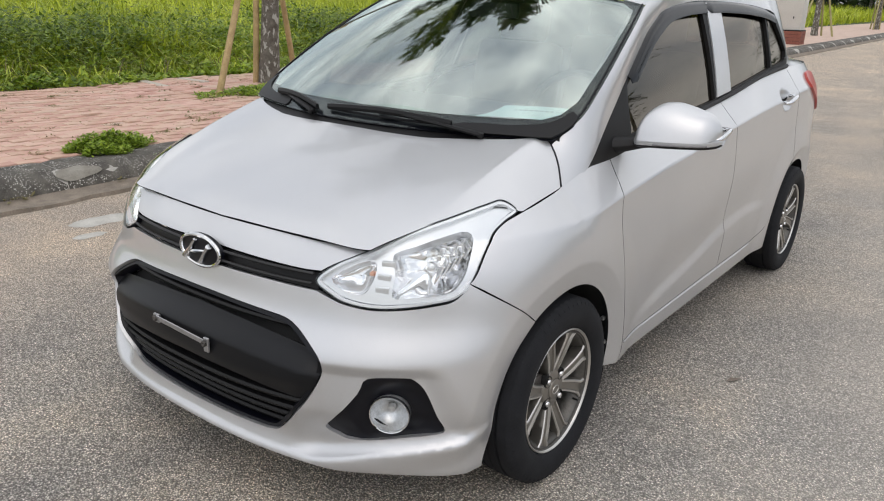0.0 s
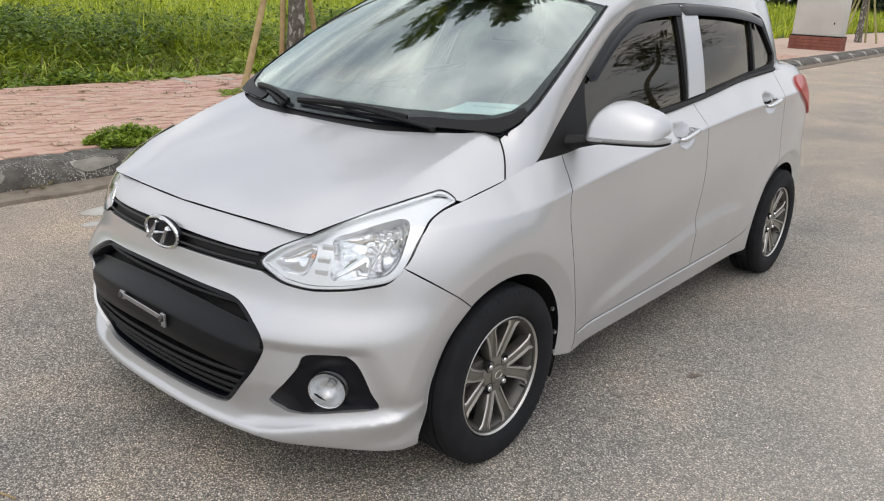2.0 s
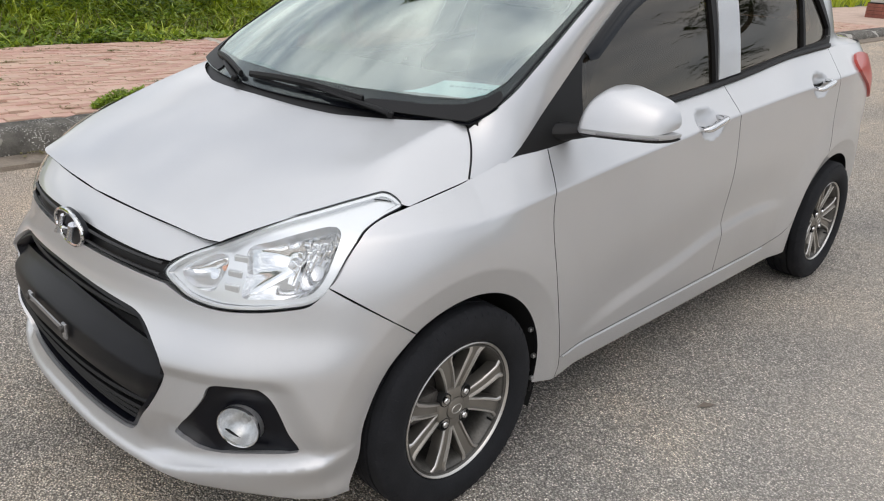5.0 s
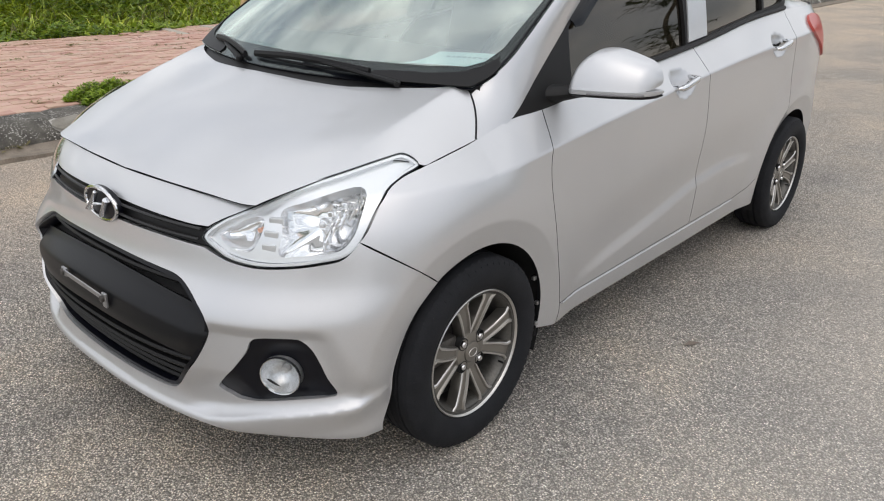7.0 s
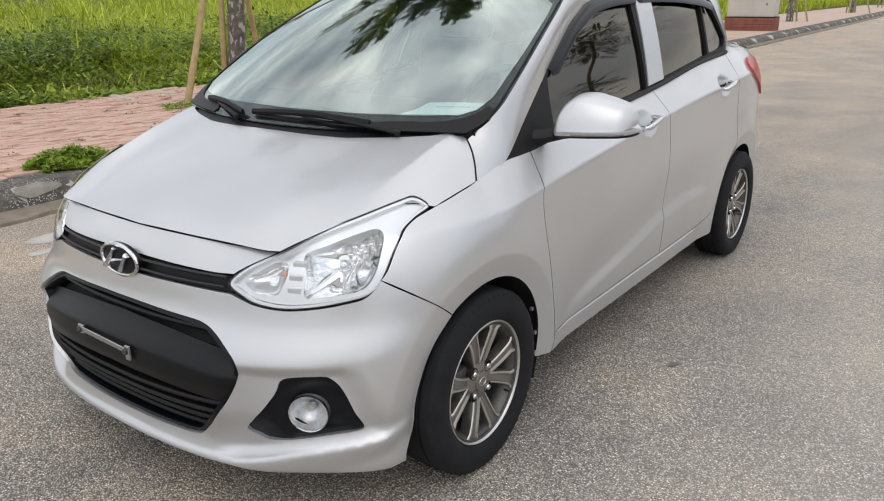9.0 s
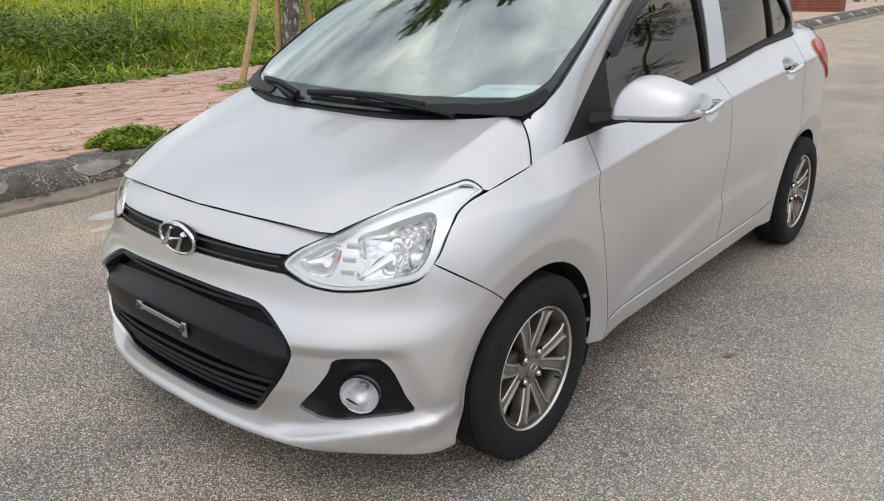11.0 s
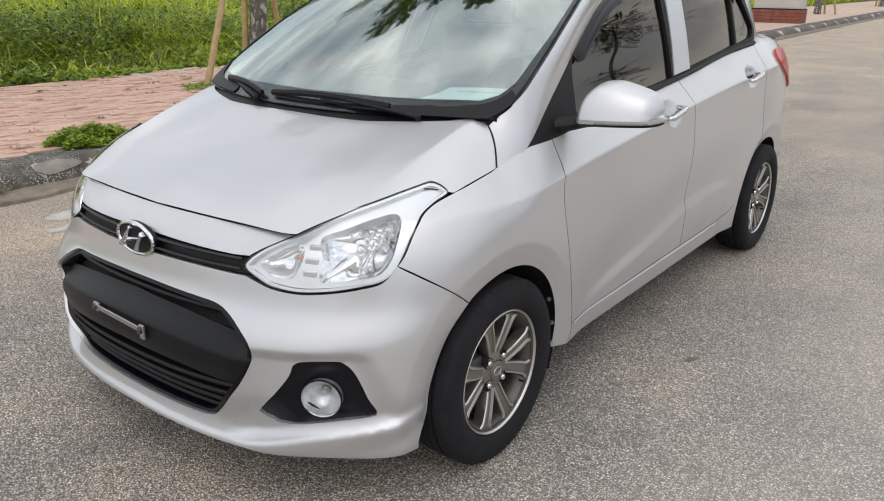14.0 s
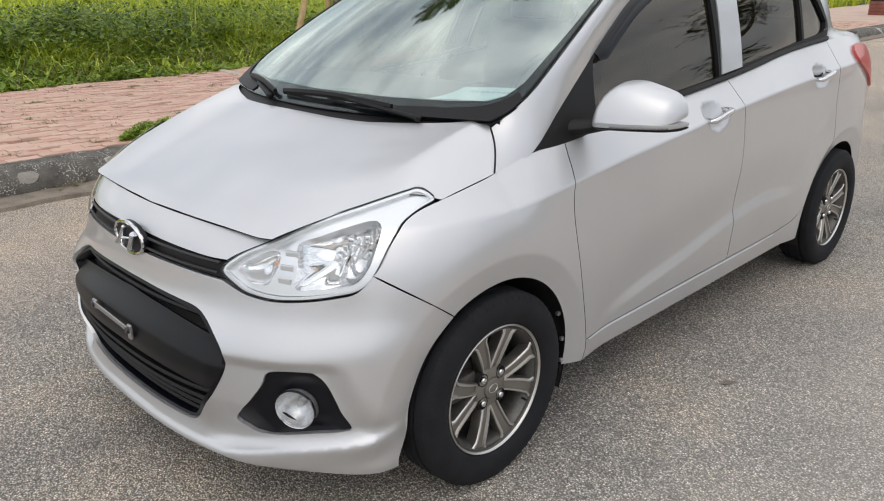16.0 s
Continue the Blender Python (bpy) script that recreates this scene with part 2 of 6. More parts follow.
def step(a, b, q):
    t = np.clip((np.asarray(q, float) - a) / (b - a), 0, 1)
    return t * t * (3 - 2 * t)


# Car frame: x to the car's left, y to its rear from the front axle, z up.
AXLE_F, AXLE_R, HUB_Z, CORNER, FLARE = 0.0, 2.425, 0.275, 0.074, 0.387
belt = pchip([-0.8, -0.1, 0.079, 0.194, 0.36, 0.6, 1.13, 1.48, 1.97, 2.4, 3.1], [0.76, 0.822, 0.853, 0.878, 0.893, 0.917, 0.956, 0.987, 1.041, 1.06, 1.06])
width = pchip([-0.8, 0.074, 0.45, 1.6, 2.2, 2.45, 2.65, 2.80, 2.95, 3.06], [0.826, 0.826, 0.814, 0.814, 0.816, 0.818, 0.806, 0.776, 0.66, 0.36])
flank = pchip([0.0, 0.13, 0.35, 0.54, 0.68, 0.77, 0.84, 0.90, 0.95, 1.0, 1.15, 1.4], [0.965, 0.982, 0.996, 1.0, 0.997, 0.990, 0.976, 0.948, 0.914, 0.878, 0.835, 0.79])
nose = pchip([0.155, 0.19, 0.25, 0.36, 0.48, 0.58, 0.68, 0.74, 0.85, 0.95], [-0.645, -0.668, -0.655, -0.69, -0.684, -0.622, -0.591, -0.541, -0.373, -0.05])


shoulder = pchip([0.0, 0.34, 0.68, 0.97, 1.36, 1.63, 2.0, 2.34, 2.8], [0.765, 0.795, 0.827, 0.850, 0.884, 0.904, 0.926, 0.945, 0.965])


def side_x(y, z):
    """Half the body's width; behind the wing the flank breaks at the shoulder crease."""
    b = belt(y)
    f = (z - 0.16) / (b - 0.16)
    fc = (shoulder(y) - 0.16) / (b - 0.16)
    soft = flank(f)
    under = 1 - 0.016 * (np.clip(np.minimum(f, fc) - 0.54, 0, 1) / (fc - 0.54)) ** 2
    over = 0.110 * np.clip(f - fc, 0, None) / (1 - fc)
    crisp = np.where(f < 0.54, soft, under - over)
    on = step(-0.40, 0.45, y) * (1 - step(2.40, 2.75, y))
    return width(y) * (soft + (crisp - soft) * on)


sill_line = pchip([0.4, 0.61, 1.03, 1.37, 1.65, 2.1], [0.30, 0.345, 0.406, 0.463, 0.478, 0.44])
lip_line = pchip([0.0, 0.3, 0.418, 0.592, 0.705, 0.77, 0.83], [0.205, 0.203, 0.205, 0.243, 0.265, 0.29, 0.34])


def relief(p):
    """Swellings and hollows pressed into the panels, in metres outwards."""
    x, y, z = p[..., 0], p[..., 1], p[..., 2]
    d = 0 * x
    for axle in (AXLE_F, AXLE_R):
        far = np.hypot(y - axle, z - HUB_Z)
        d = d + (0.014 * (1 - step(FLARE, 0.55, far)) - 0.30 * np.clip(FLARE - far, 0, 0.08)) * step(0.6, 0.75, x)
    # lip along the foot of the bumper, and the hollow round the fog lamp above it
    line = lip_line(np.abs(x))
    d = d + (0.008 * step(line - 0.07, line - 0.004, z) * (1 - step(line - 0.004, line + 0.016, z)) - 0.014 * (1 - step(line - 0.08, line - 0.006, z))) * (y < 0) * (1 - step(0.74, 0.80, x))
    inside = step(0.41, 0.50, x + 0.25 * (0.45 - z)) * (1 - step(0.735, 0.785, x + 0.35 * (z - 0.3))) * (1 - step(0.452, 0.490, z)) * step(line - 0.006, line + 0.036, z)
    d = d - 0.020 * inside * (y < 0)
    # low crease along the doors, rising to the rear
    line = sill_line(y)
    on = step(0.42, 0.75, y) * (1 - step(1.72, 2.0, y))
    d = d - 0.013 * on * step(-0.022, 0.026, z - line) * (1 - step(0.03, 0.24, z - line))
    for hy, hz in ((1.165, 0.872), (2.085, 0.925)):
        q = ((y - hy) / 0.085) ** 2 + ((z - hz) / 0.05) ** 2
        d = d - 0.028 * np.clip(1 - q, 0, 1) ** 1.2
    return d


def with_relief(base, bump):
    def f(a, b):
        a, b = np.asarray(a, float), np.asarray(b, float)
        e = 0.004
        p = base(a, b)
        n = np.cross(base(a + e, b) - p, base(a, b + e) - p)
        n /= np.linalg.norm(n, axis=-1, keepdims=True) + 1e-12
        return p + n * bump(p)[..., None]
    return f


def face(a, z):
    """The nose: a runs from -1 to 1 across the car, closer towards its corners."""
    a, z = np.broadcast_arrays(np.asarray(a, float), np.asarray(z, float))
    r = 1 - (1 - np.abs(a)) ** 2.5
    w = side_x(CORNER, z)
    y = CORNER - (CORNER - nose(z)) * np.clip(1 - r ** 2.41, 1e-9, 1) ** (0.312 + 0.233 * (z - 0.45))
    return np.stack([np.sign(a) * w * r, y, z], -1)


def face_a(x, z):
    return math.copysign(1 - (1 - min(abs(x) / float(side_x(CORNER, z)), 1)) ** 0.4, x)


def corner_x(y, z):
    y, z = np.broadcast_arrays(np.asarray(y, float), np.asarray(z, float))
    g = np.clip((CORNER - y) / (CORNER - nose(z)), 0, 1) ** (1 / (0.312 + 0.233 * (z - 0.45)))
    return np.where(y < CORNER, side_x(CORNER, z) * (1 - g) ** (1 / 2.41), side_x(y, z))


def flank_base(y, z):
    """The flank: y along the car, z up."""
    y, z = np.broadcast_arrays(np.asarray(y, float), np.asarray(z, float))
    return np.stack([corner_x(y, z), y, z], -1)


side = with_relief(flank_base, relief)
front = with_relief(face, lambda p: relief(p * np.where(p[..., :1] < 0, (-1, 1, 1), (1, 1, 1))))

hood_mid = pchip([-0.6, -0.56, -0.5, -0.4, -0.25, -0.1, -0.03, 0.13, 0.3], [0.70, 0.735, 0.775, 0.82, 0.88, 0.93, 0.953, 1.0, 1.03])
hood_half = pchip([-0.6, -0.46, -0.3, -0.1, 0.079, 0.2], [0.66, 0.665, 0.697, 0.716, 0.7245, 0.738])
hood_edge = pchip([-0.6, -0.46, -0.3, -0.1, 0.079, 0.2], [0.66, 0.69, 0.76, 0.82, 0.853, 0.885])


def hood(s, y):
    """s runs from -1 to 1 across the bonnet, closer towards its edges."""
    s, y = np.broadcast_arrays(np.asarray(s, float), np.asarray(y, float))
    r = np.sign(s) * (1 - (1 - np.abs(s)) ** 2)
    x = hood_half(y) * r
    top = hood_mid(y) - 0.10 * x * x - 0.05 * (1 - step(-0.50, -0.25, y)) * x ** 4
    round_ = np.clip(1 - np.abs(r) ** 6.5, 0, 1) ** 0.55
    facet = 1 - (np.clip(np.abs(r) - 0.82, 0, 1) / 0.18) ** 1.5
    z = hood_edge(y) + (top - hood_edge(y)) * (round_ + (facet - round_) * step(-0.34, -0.06, y))
    return np.stack([x, y, z], -1)


def hood_s(x, y):
    r = min(abs(x) / float(hood_half(y)), 1)
    return math.copysign(1 - math.sqrt(1 - r), x)


def screen(x, q):
    """The windscreen: x across, q from its foot (0) to its head (1)."""
    x, q = np.broadcast_arrays(np.asarray(x, float), np.asarray(q, float))
    y0, z0 = -0.02 + 0.40 * x * x, 0.965 + 0.0 * x
    y1, z1 = 0.70 + 0.30 * x * x, 1.405 - 0.15 * x * x
    y = y0 + (y1 - y0) * q
    z = z0 + (z1 - z0) * q + 0.10 * q * (1 - q)
    return np.stack([x * (1 - 0.14 * q), y, z], -1)


screen_half = pchip([0, 0.03, 0.08, 0.18, 0.4, 0.7, 1], [0.645, 0.664, 0.681, 0.695, 0.699, 0.693, 0.678])


def cabin_x(y, z):
    """Half the cabin's width at the side windows."""
    b = belt(y)
    t = np.maximum(z - b, -0.05)
    return 0.716 - 0.27 * t - 0.28 * t * t - 0.42 * np.clip((y - 2.25) / 0.80, 0, 0.85) ** 2


def cabin(y, z):
    y, z = np.broadcast_arrays(np.asarray(y, float), np.asarray(z, float))
    return np.stack([cabin_x(y, z), y, z], -1)

# ---------------------------------------------------------------- mesh tools
from mathutils import geometry


def build(name, verts, faces, mat, parent=None, normals=None, smooth=True, label=""):
    me = bpy.data.meshes.new(name)
    me.from_pydata([tuple(map(float, v)) for v in verts], [], [tuple(map(int, f)) for f in faces])
    me.materials.append(mat)
    me.polygons.foreach_set("use_smooth", [smooth] * len(me.polygons))
    if normals is not None:
        me.normals_split_custom_set_from_vertices([tuple(map(float, n)) for n in normals])
    me.update()
    ob = new(name, me)
    if parent is not None:
        ob.parent = parent
    if label:
        ob["label"] = label
    return ob


def part(name, bm, mat, parent, label="", smooth=False):
    """One bmesh as one object under a thing."""
    me = bpy.data.meshes.new(name)
    bm.to_mesh(me)
    bm.free()
    me.materials.append(mat)
    if smooth:
        me.polygons.foreach_set("use_smooth", [True] * len(me.polygons))
        me.set_sharp_from_angle(angle=radians(38))
    ob = new(name, me)
    ob.parent = parent
    if label:
        ob["label"] = label
    return ob


def spline(points, gap, closed=False):
    """Catmull-Rom through a few points, resampled about every gap."""
    p = [np.array(q, float) for q in points]
    n = len(p)
    out = []
    for i in range(n if closed else n - 1):
        if closed:
            a, b, c, d = p[i - 1], p[i], p[(i + 1) % n], p[(i + 2) % n]
        else:
            b, c = p[i], p[i + 1]
            a = p[i - 1] if i else 2 * b - c
            d = p[i + 2] if i + 2 < n else 2 * c - b
        m = max(1, int(round(np.linalg.norm(c - b) / gap)))
        for k in range(m):
            t = k / m
            out.append(0.5 * (2 * b + (c - a) * t + (2 * a - 5 * b + 4 * c - d) * t * t + (3 * b - a - 3 * c + d) * t ** 3))
    if not closed:
        out.append(p[-1])
    return out


def outline(runs, gap):
    """A closed outline from runs that are smooth within and may turn sharply where they meet."""
    out = []
    for run in runs:
        out += spline(run, gap)[:-1]
    return np.array(out)


def mirrored(half):
    """A closed outline from its left half, which begins and ends on the middle line."""
    half = [tuple(q) for q in half]
    return np.array(half + [(-a, b) for a, b in half[-2:0:-1]])


def inset(poly, by):
    poly = np.asarray(poly, float)
    turn = np.sum(poly[:, 0] * np.roll(poly[:, 1], -1) - poly[:, 1] * np.roll(poly[:, 0], -1))
    d1, d2 = poly - np.roll(poly, 1, 0), np.roll(poly, -1, 0) - poly
    n = d1 / (np.linalg.norm(d1, axis=1, keepdims=True) + 1e-9) + d2 / (np.linalg.norm(d2, axis=1, keepdims=True) + 1e-9)
    n = np.stack([-n[:, 1], n[:, 0]], 1)
    n /= np.linalg.norm(n, axis=1, keepdims=True) + 1e-9
    return poly + n * by * (1 if turn > 0 else -1)


def within(poly, pts):
    x, y = pts[:, 0], pts[:, 1]
    hit = np.zeros(len(pts), bool)
    for (ax, ay), (bx, by) in zip(poly, np.roll(poly, -1, 0)):
        if ay != by:
            hit ^= ((ay > y) != (by > y)) & (x < (bx - ax) * (y - ay) / (by - ay) + ax)
    return hit


def filled(outer, holes, gap, ridges=()):
    """Triangles that fill an outline, with holes, over an even lattice that keeps to the ridges."""
    loops = [np.asarray(q, float) for q in (outer, *holes)]
    edge = np.concatenate(loops)
    lo, hi = outer.min(0), outer.max(0)
    gx, gy = np.meshgrid(np.arange(lo[0] + gap / 2, hi[0], gap), np.arange(lo[1] + gap / 2, hi[1], gap * 0.87))
    gx[1::2] += gap / 2
    grid = np.stack([gx.ravel(), gy.ravel()], 1)
    keep = within(loops[0], grid)
    for h in loops[1:]:
        keep &= ~within(h, grid)
    grid = grid[keep]
    lines = []
    for line in ridges:
        p = np.array(spline(line, gap * 0.7))
        ok = within(loops[0], p)
        for h in loops[1:]:
            ok &= ~within(h, p)
        ok &= np.array([np.linalg.norm(edge - q, axis=1).min() > gap * 0.3 for q in p])
        lines.append((p, ok))
    ridge = np.concatenate([p[ok] for p, ok in lines]) if lines else np.zeros((0, 2))
    if len(grid) and len(ridge):
        grid = grid[np.array([np.linalg.norm(ridge - q, axis=1).min() > gap * 0.5 for q in grid])]
    if len(grid):
        near = np.full(len(grid), 9.0)
        for k in range(0, len(edge), 50):
            near = np.minimum(near, np.linalg.norm(grid[:, None] - edge[None, k:k + 50], axis=2).min(1))
        grid = grid[near > gap * 0.45]
    pts = np.concatenate([edge, grid, ridge])
    links, at = [], len(edge) + len(grid)
    for p, ok in lines:
        n = np.cumsum(ok) - 1
        links += [(at + int(n[i]), at + int(n[i + 1])) for i in range(len(p) - 1) if ok[i] and ok[i + 1]]
        at += int(ok.sum())
    at = 0
    for q in loops:
        links += [(at + i, at + (i + 1) % len(q)) for i in range(len(q))]
        at += len(q)
    v, _, f, *_ = geometry.delaunay_2d_cdt([Vector(q) for q in pts], links, [], 0, 1e-6)
    v = np.array([tuple(q) for q in v])
    f = np.array([tuple(t) for t in f if len(t) == 3])
    mid = v[f].mean(1)
    ok = within(loops[0], mid)
    for h in loops[1:]:
        ok &= ~within(h, mid)
    return v, f[ok]


def sheet(name, fn, outer, mat, parent, holes=(), gap=0.03, depth=0.014, lift=0.0, scale=(1, 1), flip=False, side_sign=1, label="", gap_shade=None, ridges=()):
    """A panel: an outline in the two measures of a surface, laid on that surface, with turned-in edges."""
    k = np.array(scale, float)
    uv, tri = filled(np.asarray(outer, float) * k, [np.asarray(h, float) * k for h in holes], gap, [np.asarray(h, float) * k for h in ridges])
    a, b = (uv / k).T
    e = 0.002
    p = fn(a, b)
    n = np.cross(fn(a + e, b) - fn(a - e, b), fn(a, b + e) - fn(a, b - e))
    n /= np.linalg.norm(n, axis=1, keepdims=True) + 1e-12
    if flip:
        n = -n
    p = p + n * lift
    if side_sign < 0:
        p, n = p * (-1, 1, 1), n * (-1, 1, 1)
    # faces turned to the surface's outer side
    q = p[tri]
    wrong = np.einsum("ij,ij->i", np.cross(q[:, 1] - q[:, 0], q[:, 2] - q[:, 0]), n[tri].mean(1)) < 0
    tri[wrong] = tri[wrong][:, ::-1]
    verts, norms, faces = list(p), list(n), [tuple(t) for t in tri]
    if depth:
        seen = {}
        for t in tri:
            for i in range(3):
                x, y = t[i], t[(i + 1) % 3]
                seen[(x, y)] = 1
        for (x, y) in seen:
            if (y, x) not in seen:
                d = p[y] - p[x]
                s = np.cross(d, n[x])
                s /= np.linalg.norm(s) + 1e-12
                at = len(verts)
                verts += [p[x], p[y], p[y] - n[y] * depth, p[x] - n[x] * depth]
                norms += [s] * 4
                faces.append((at, at + 3, at + 2, at + 1))
    ob = build(name, verts, faces, mat, parent, norms, True, label)
    # edges take a dark material that paints in the shade of panel gaps
    if gap_shade is not None:
        ob.data.materials.append(gap_shade)
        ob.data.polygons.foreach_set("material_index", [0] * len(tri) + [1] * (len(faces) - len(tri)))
    return ob


def loft(name, rows, mat, parent, closed=False, caps=False, label="", smooth=True):
    """A skin over rows of points."""
    rows = [np.asarray(r, float) for r in rows]
    m = len(rows[0])
    verts = np.concatenate(rows)
    faces = []
    for i in range(len(rows) - 1):
        for j in range(m if closed else m - 1):
            k = (j + 1) % m
            faces.append((i * m + j, i * m + k, (i + 1) * m + k, (i + 1) * m + j))
    if caps and closed:
        faces += [tuple(range(m))[::-1], tuple(range((len(rows) - 1) * m, len(rows) * m))]
    bm = bmesh.new()
    vs = [bm.verts.new(v) for v in verts]
    for f in faces:
        try:
            bm.faces.new([vs[i] for i in f])
        except ValueError:
            pass
    bmesh.ops.recalc_face_normals(bm, faces=bm.faces)
    return part(name, bm, mat, parent, label, smooth)


def tube(name, points, radius, mat, parent, sides=10, label="", flat=1.0):
    """A bar along points; radius is one number or one a point."""
    pts = [np.array(q, float) for q in points]
    rad = radius if isinstance(radius, (list, tuple, np.ndarray)) else [radius] * len(pts)
    rows = []
    up = np.array((0, 0, 1.0))
    for i, q in enumerate(pts):
        d = pts[min(i + 1, len(pts) - 1)] - pts[max(i - 1, 0)]
        d /= np.linalg.norm(d) + 1e-12
        ref = up if abs(d[2]) < 0.9 else np.array((1.0, 0, 0))
        a = np.cross(d, ref)
        a /= np.linalg.norm(a)
        b = np.cross(a, d)
        rows.append([q + rad[i] * (math.cos(t) * a + flat * math.sin(t) * b) for t in np.linspace(0, 2 * math.pi, sides, endpoint=False)])
    return loft(name, rows, mat, parent, True, True, label)


def lathe(profile, sides, axis_x=True):
    """A bmesh turned about the x axis from (x, radius) pairs."""
    bm = bmesh.new()
    rings = []
    for x, r in profile:
        rings.append([bm.verts.new((x, r * math.cos(t), r * math.sin(t))) for t in np.linspace(0, 2 * math.pi, sides, endpoint=False)])
    for a, b in zip(rings, rings[1:]):
        for i in range(sides):
            j = (i + 1) % sides
            bm.faces.new((a[i], a[j], b[j], b[i]))
    bmesh.ops.recalc_face_normals(bm, faces=bm.faces)
    return bm


def block(size, at=(0, 0, 0), bevel=0.0, segments=2, turn=(0, 0, 0)):
    bm = bmesh.new()
    bmesh.ops.create_cube(bm, size=1)
    bmesh.ops.scale(bm, vec=size, verts=bm.verts)
    if bevel:
        bmesh.ops.bevel(bm, geom=list(bm.edges), offset=bevel, segments=segments, affect="EDGES", profile=0.6)
    bmesh.ops.transform(bm, matrix=pose(*at, *turn), verts=bm.verts)
    return bm


def empty(name, at, label, category, group="", kind=""):
    ob = new(name)
    ob.empty_display_size = 0.2
    ob.matrix_world = pose(*at)
    return tagged(ob, label, category, group, kind)

# ---------------------------------------------------------------- ground
def kerb_x(y):
    return -3.06 - 0.024 * y


def strip(name, rows, mat, kind="structure", label="", category=""):
    ob = loft(name, rows, mat, None)
    return tagged(ob, label, category, "", kind)


PAVING = worn("pink_paver", (0.50, 0.29, 0.24), (0.68, 0.46, 0.39), 5, 0.9, 120, 0.4, 0.003)
r_ = PAVING.node_tree
info = node(PAVING, "ShaderNodeObjectInfo")
isl = node(PAVING, "ShaderNodeNewGeometry")
addr = node(PAVING, "ShaderNodeMath")
addr.operation = "ADD"
r_.links.new(info.outputs["Random"], addr.inputs[0])
r_.links.new(isl.outputs["Random Per Island"], addr.inputs[1])
fr_ = node(PAVING, "ShaderNodeMath")
fr_.operation = "FRACT"
r_.links.new(addr.outputs[0], fr_.inputs[0])
old = r_.nodes["Principled BSDF"].inputs["Base Color"].links[0].from_socket
to(PAVING, blend(PAVING, 0.55, old, ramp(PAVING, fr_.outputs[0], [(0.0, (0.46, 0.25, 0.19)), (0.45, (0.62, 0.37, 0.29)), (0.8, (0.72, 0.48, 0.39)), (1.0, (0.62, 0.49, 0.38))])), "Base Color")
dirt = noise_at(PAVING, place(PAVING), 1.1, 6, 0.65)
old = r_.nodes["Principled BSDF"].inputs["Base Color"].links[0].from_socket
to(PAVING, blend(PAVING, ramp(PAVING, dirt, [(0.42, (0, 0, 0)), (0.68, (0.75, 0.75, 0.75))]), old, (0.58, 0.44, 0.31)), "Base Color")
SAND = worn("joint_sand", (0.16, 0.115, 0.085), (0.36, 0.26, 0.19), 6, 0.95, 150, 0.5, 0.004)
KERB = worn("weathered_kerb_concrete", (0.045, 0.042, 0.036), (0.19, 0.175, 0.15), 9, 0.9, 120, 0.9, 0.010)
peb = node(KERB, "ShaderNodeTexVoronoi", Scale=70)
KERB.node_tree.links.new(place(KERB), peb.inputs["Vector"])
old = KERB.node_tree.nodes["Principled BSDF"].inputs["Base Color"].links[0].from_socket
to(KERB, blend(KERB, ramp(KERB, peb.outputs["Distance"], [(0.24, (0.95, 0.95, 0.95)), (0.36, (0, 0, 0))]), old, blend(KERB, ramp(KERB, noise_at(KERB, place(KERB), 7), [(0.42, (0, 0, 0)), (0.58, (1, 1, 1))]), old, (0.66, 0.64, 0.59))), "Base Color")
MORTAR = worn("pale_mortar", (0.36, 0.345, 0.31), (0.62, 0.60, 0.55), 8, 0.9, 90, 0.5, 0.004)
PATCH = worn("grey_mortar", (0.20, 0.185, 0.155), (0.34, 0.32, 0.275), 9, 0.9, 90, 0.5, 0.004)
GUTTER = worn("gutter_concrete", (0.14, 0.115, 0.09), (0.34, 0.285, 0.225), 9, 0.9, 120, 0.5, 0.004)
SOIL = worn("grassy_soil", (0.045, 0.065, 0.018), (0.10, 0.13, 0.035), 1.2, 0.95, 30, 0.6, 0.02)

ys = [-60, -20, -8, -4, 0, 4, 8, 16, 30, 60, 200]
far = 900.0
ground = strip("ground", [[(x, y, -0.012 if x > -8 else -0.03) for x in (-far, -200, -40, -12, 12, 40, 200, far)] for y in (-far, -100, -20, 0, 20, 60, 200, far)], SOIL, label="green overgrown ground reaching to the horizon", category="ground")
road = strip("road", [[(x, y, 0.0) for x in np.linspace(kerb_x(y) - 0.02, 5.2, 6)] for y in ys], ROAD, label="worn grey asphalt road with tan dust", category="road")

# gutter slab along the kerb's foot, with broken front edge
def noise1(a, b, c=0.0):
    return noise.noise(Vector((a, b, c)))


gut = []
for y in np.arange(-14, 70, 0.16):
    k = kerb_x(y)
    e = 0.03 * noise1(y * 1.7, 3.1) + 0.03 * noise1(y * 5, 8.2) - 0.02
    gut.append([(k + 0.03 + e, y, -0.01), (k + 0.02 + e, y, 0.024 + 0.010 * noise1(y * 3, 1.0)), (k - 0.05 + e, y, 0.028), (k - 0.13, y, 0.012 + 0.01 * noise1(y * 4, 6.0)), (k - 0.245, y, 0.030)])
gutter = strip("gutter", gut, GUTTER, label="cracked tan concrete gutter beside the kerb", category="gutter")

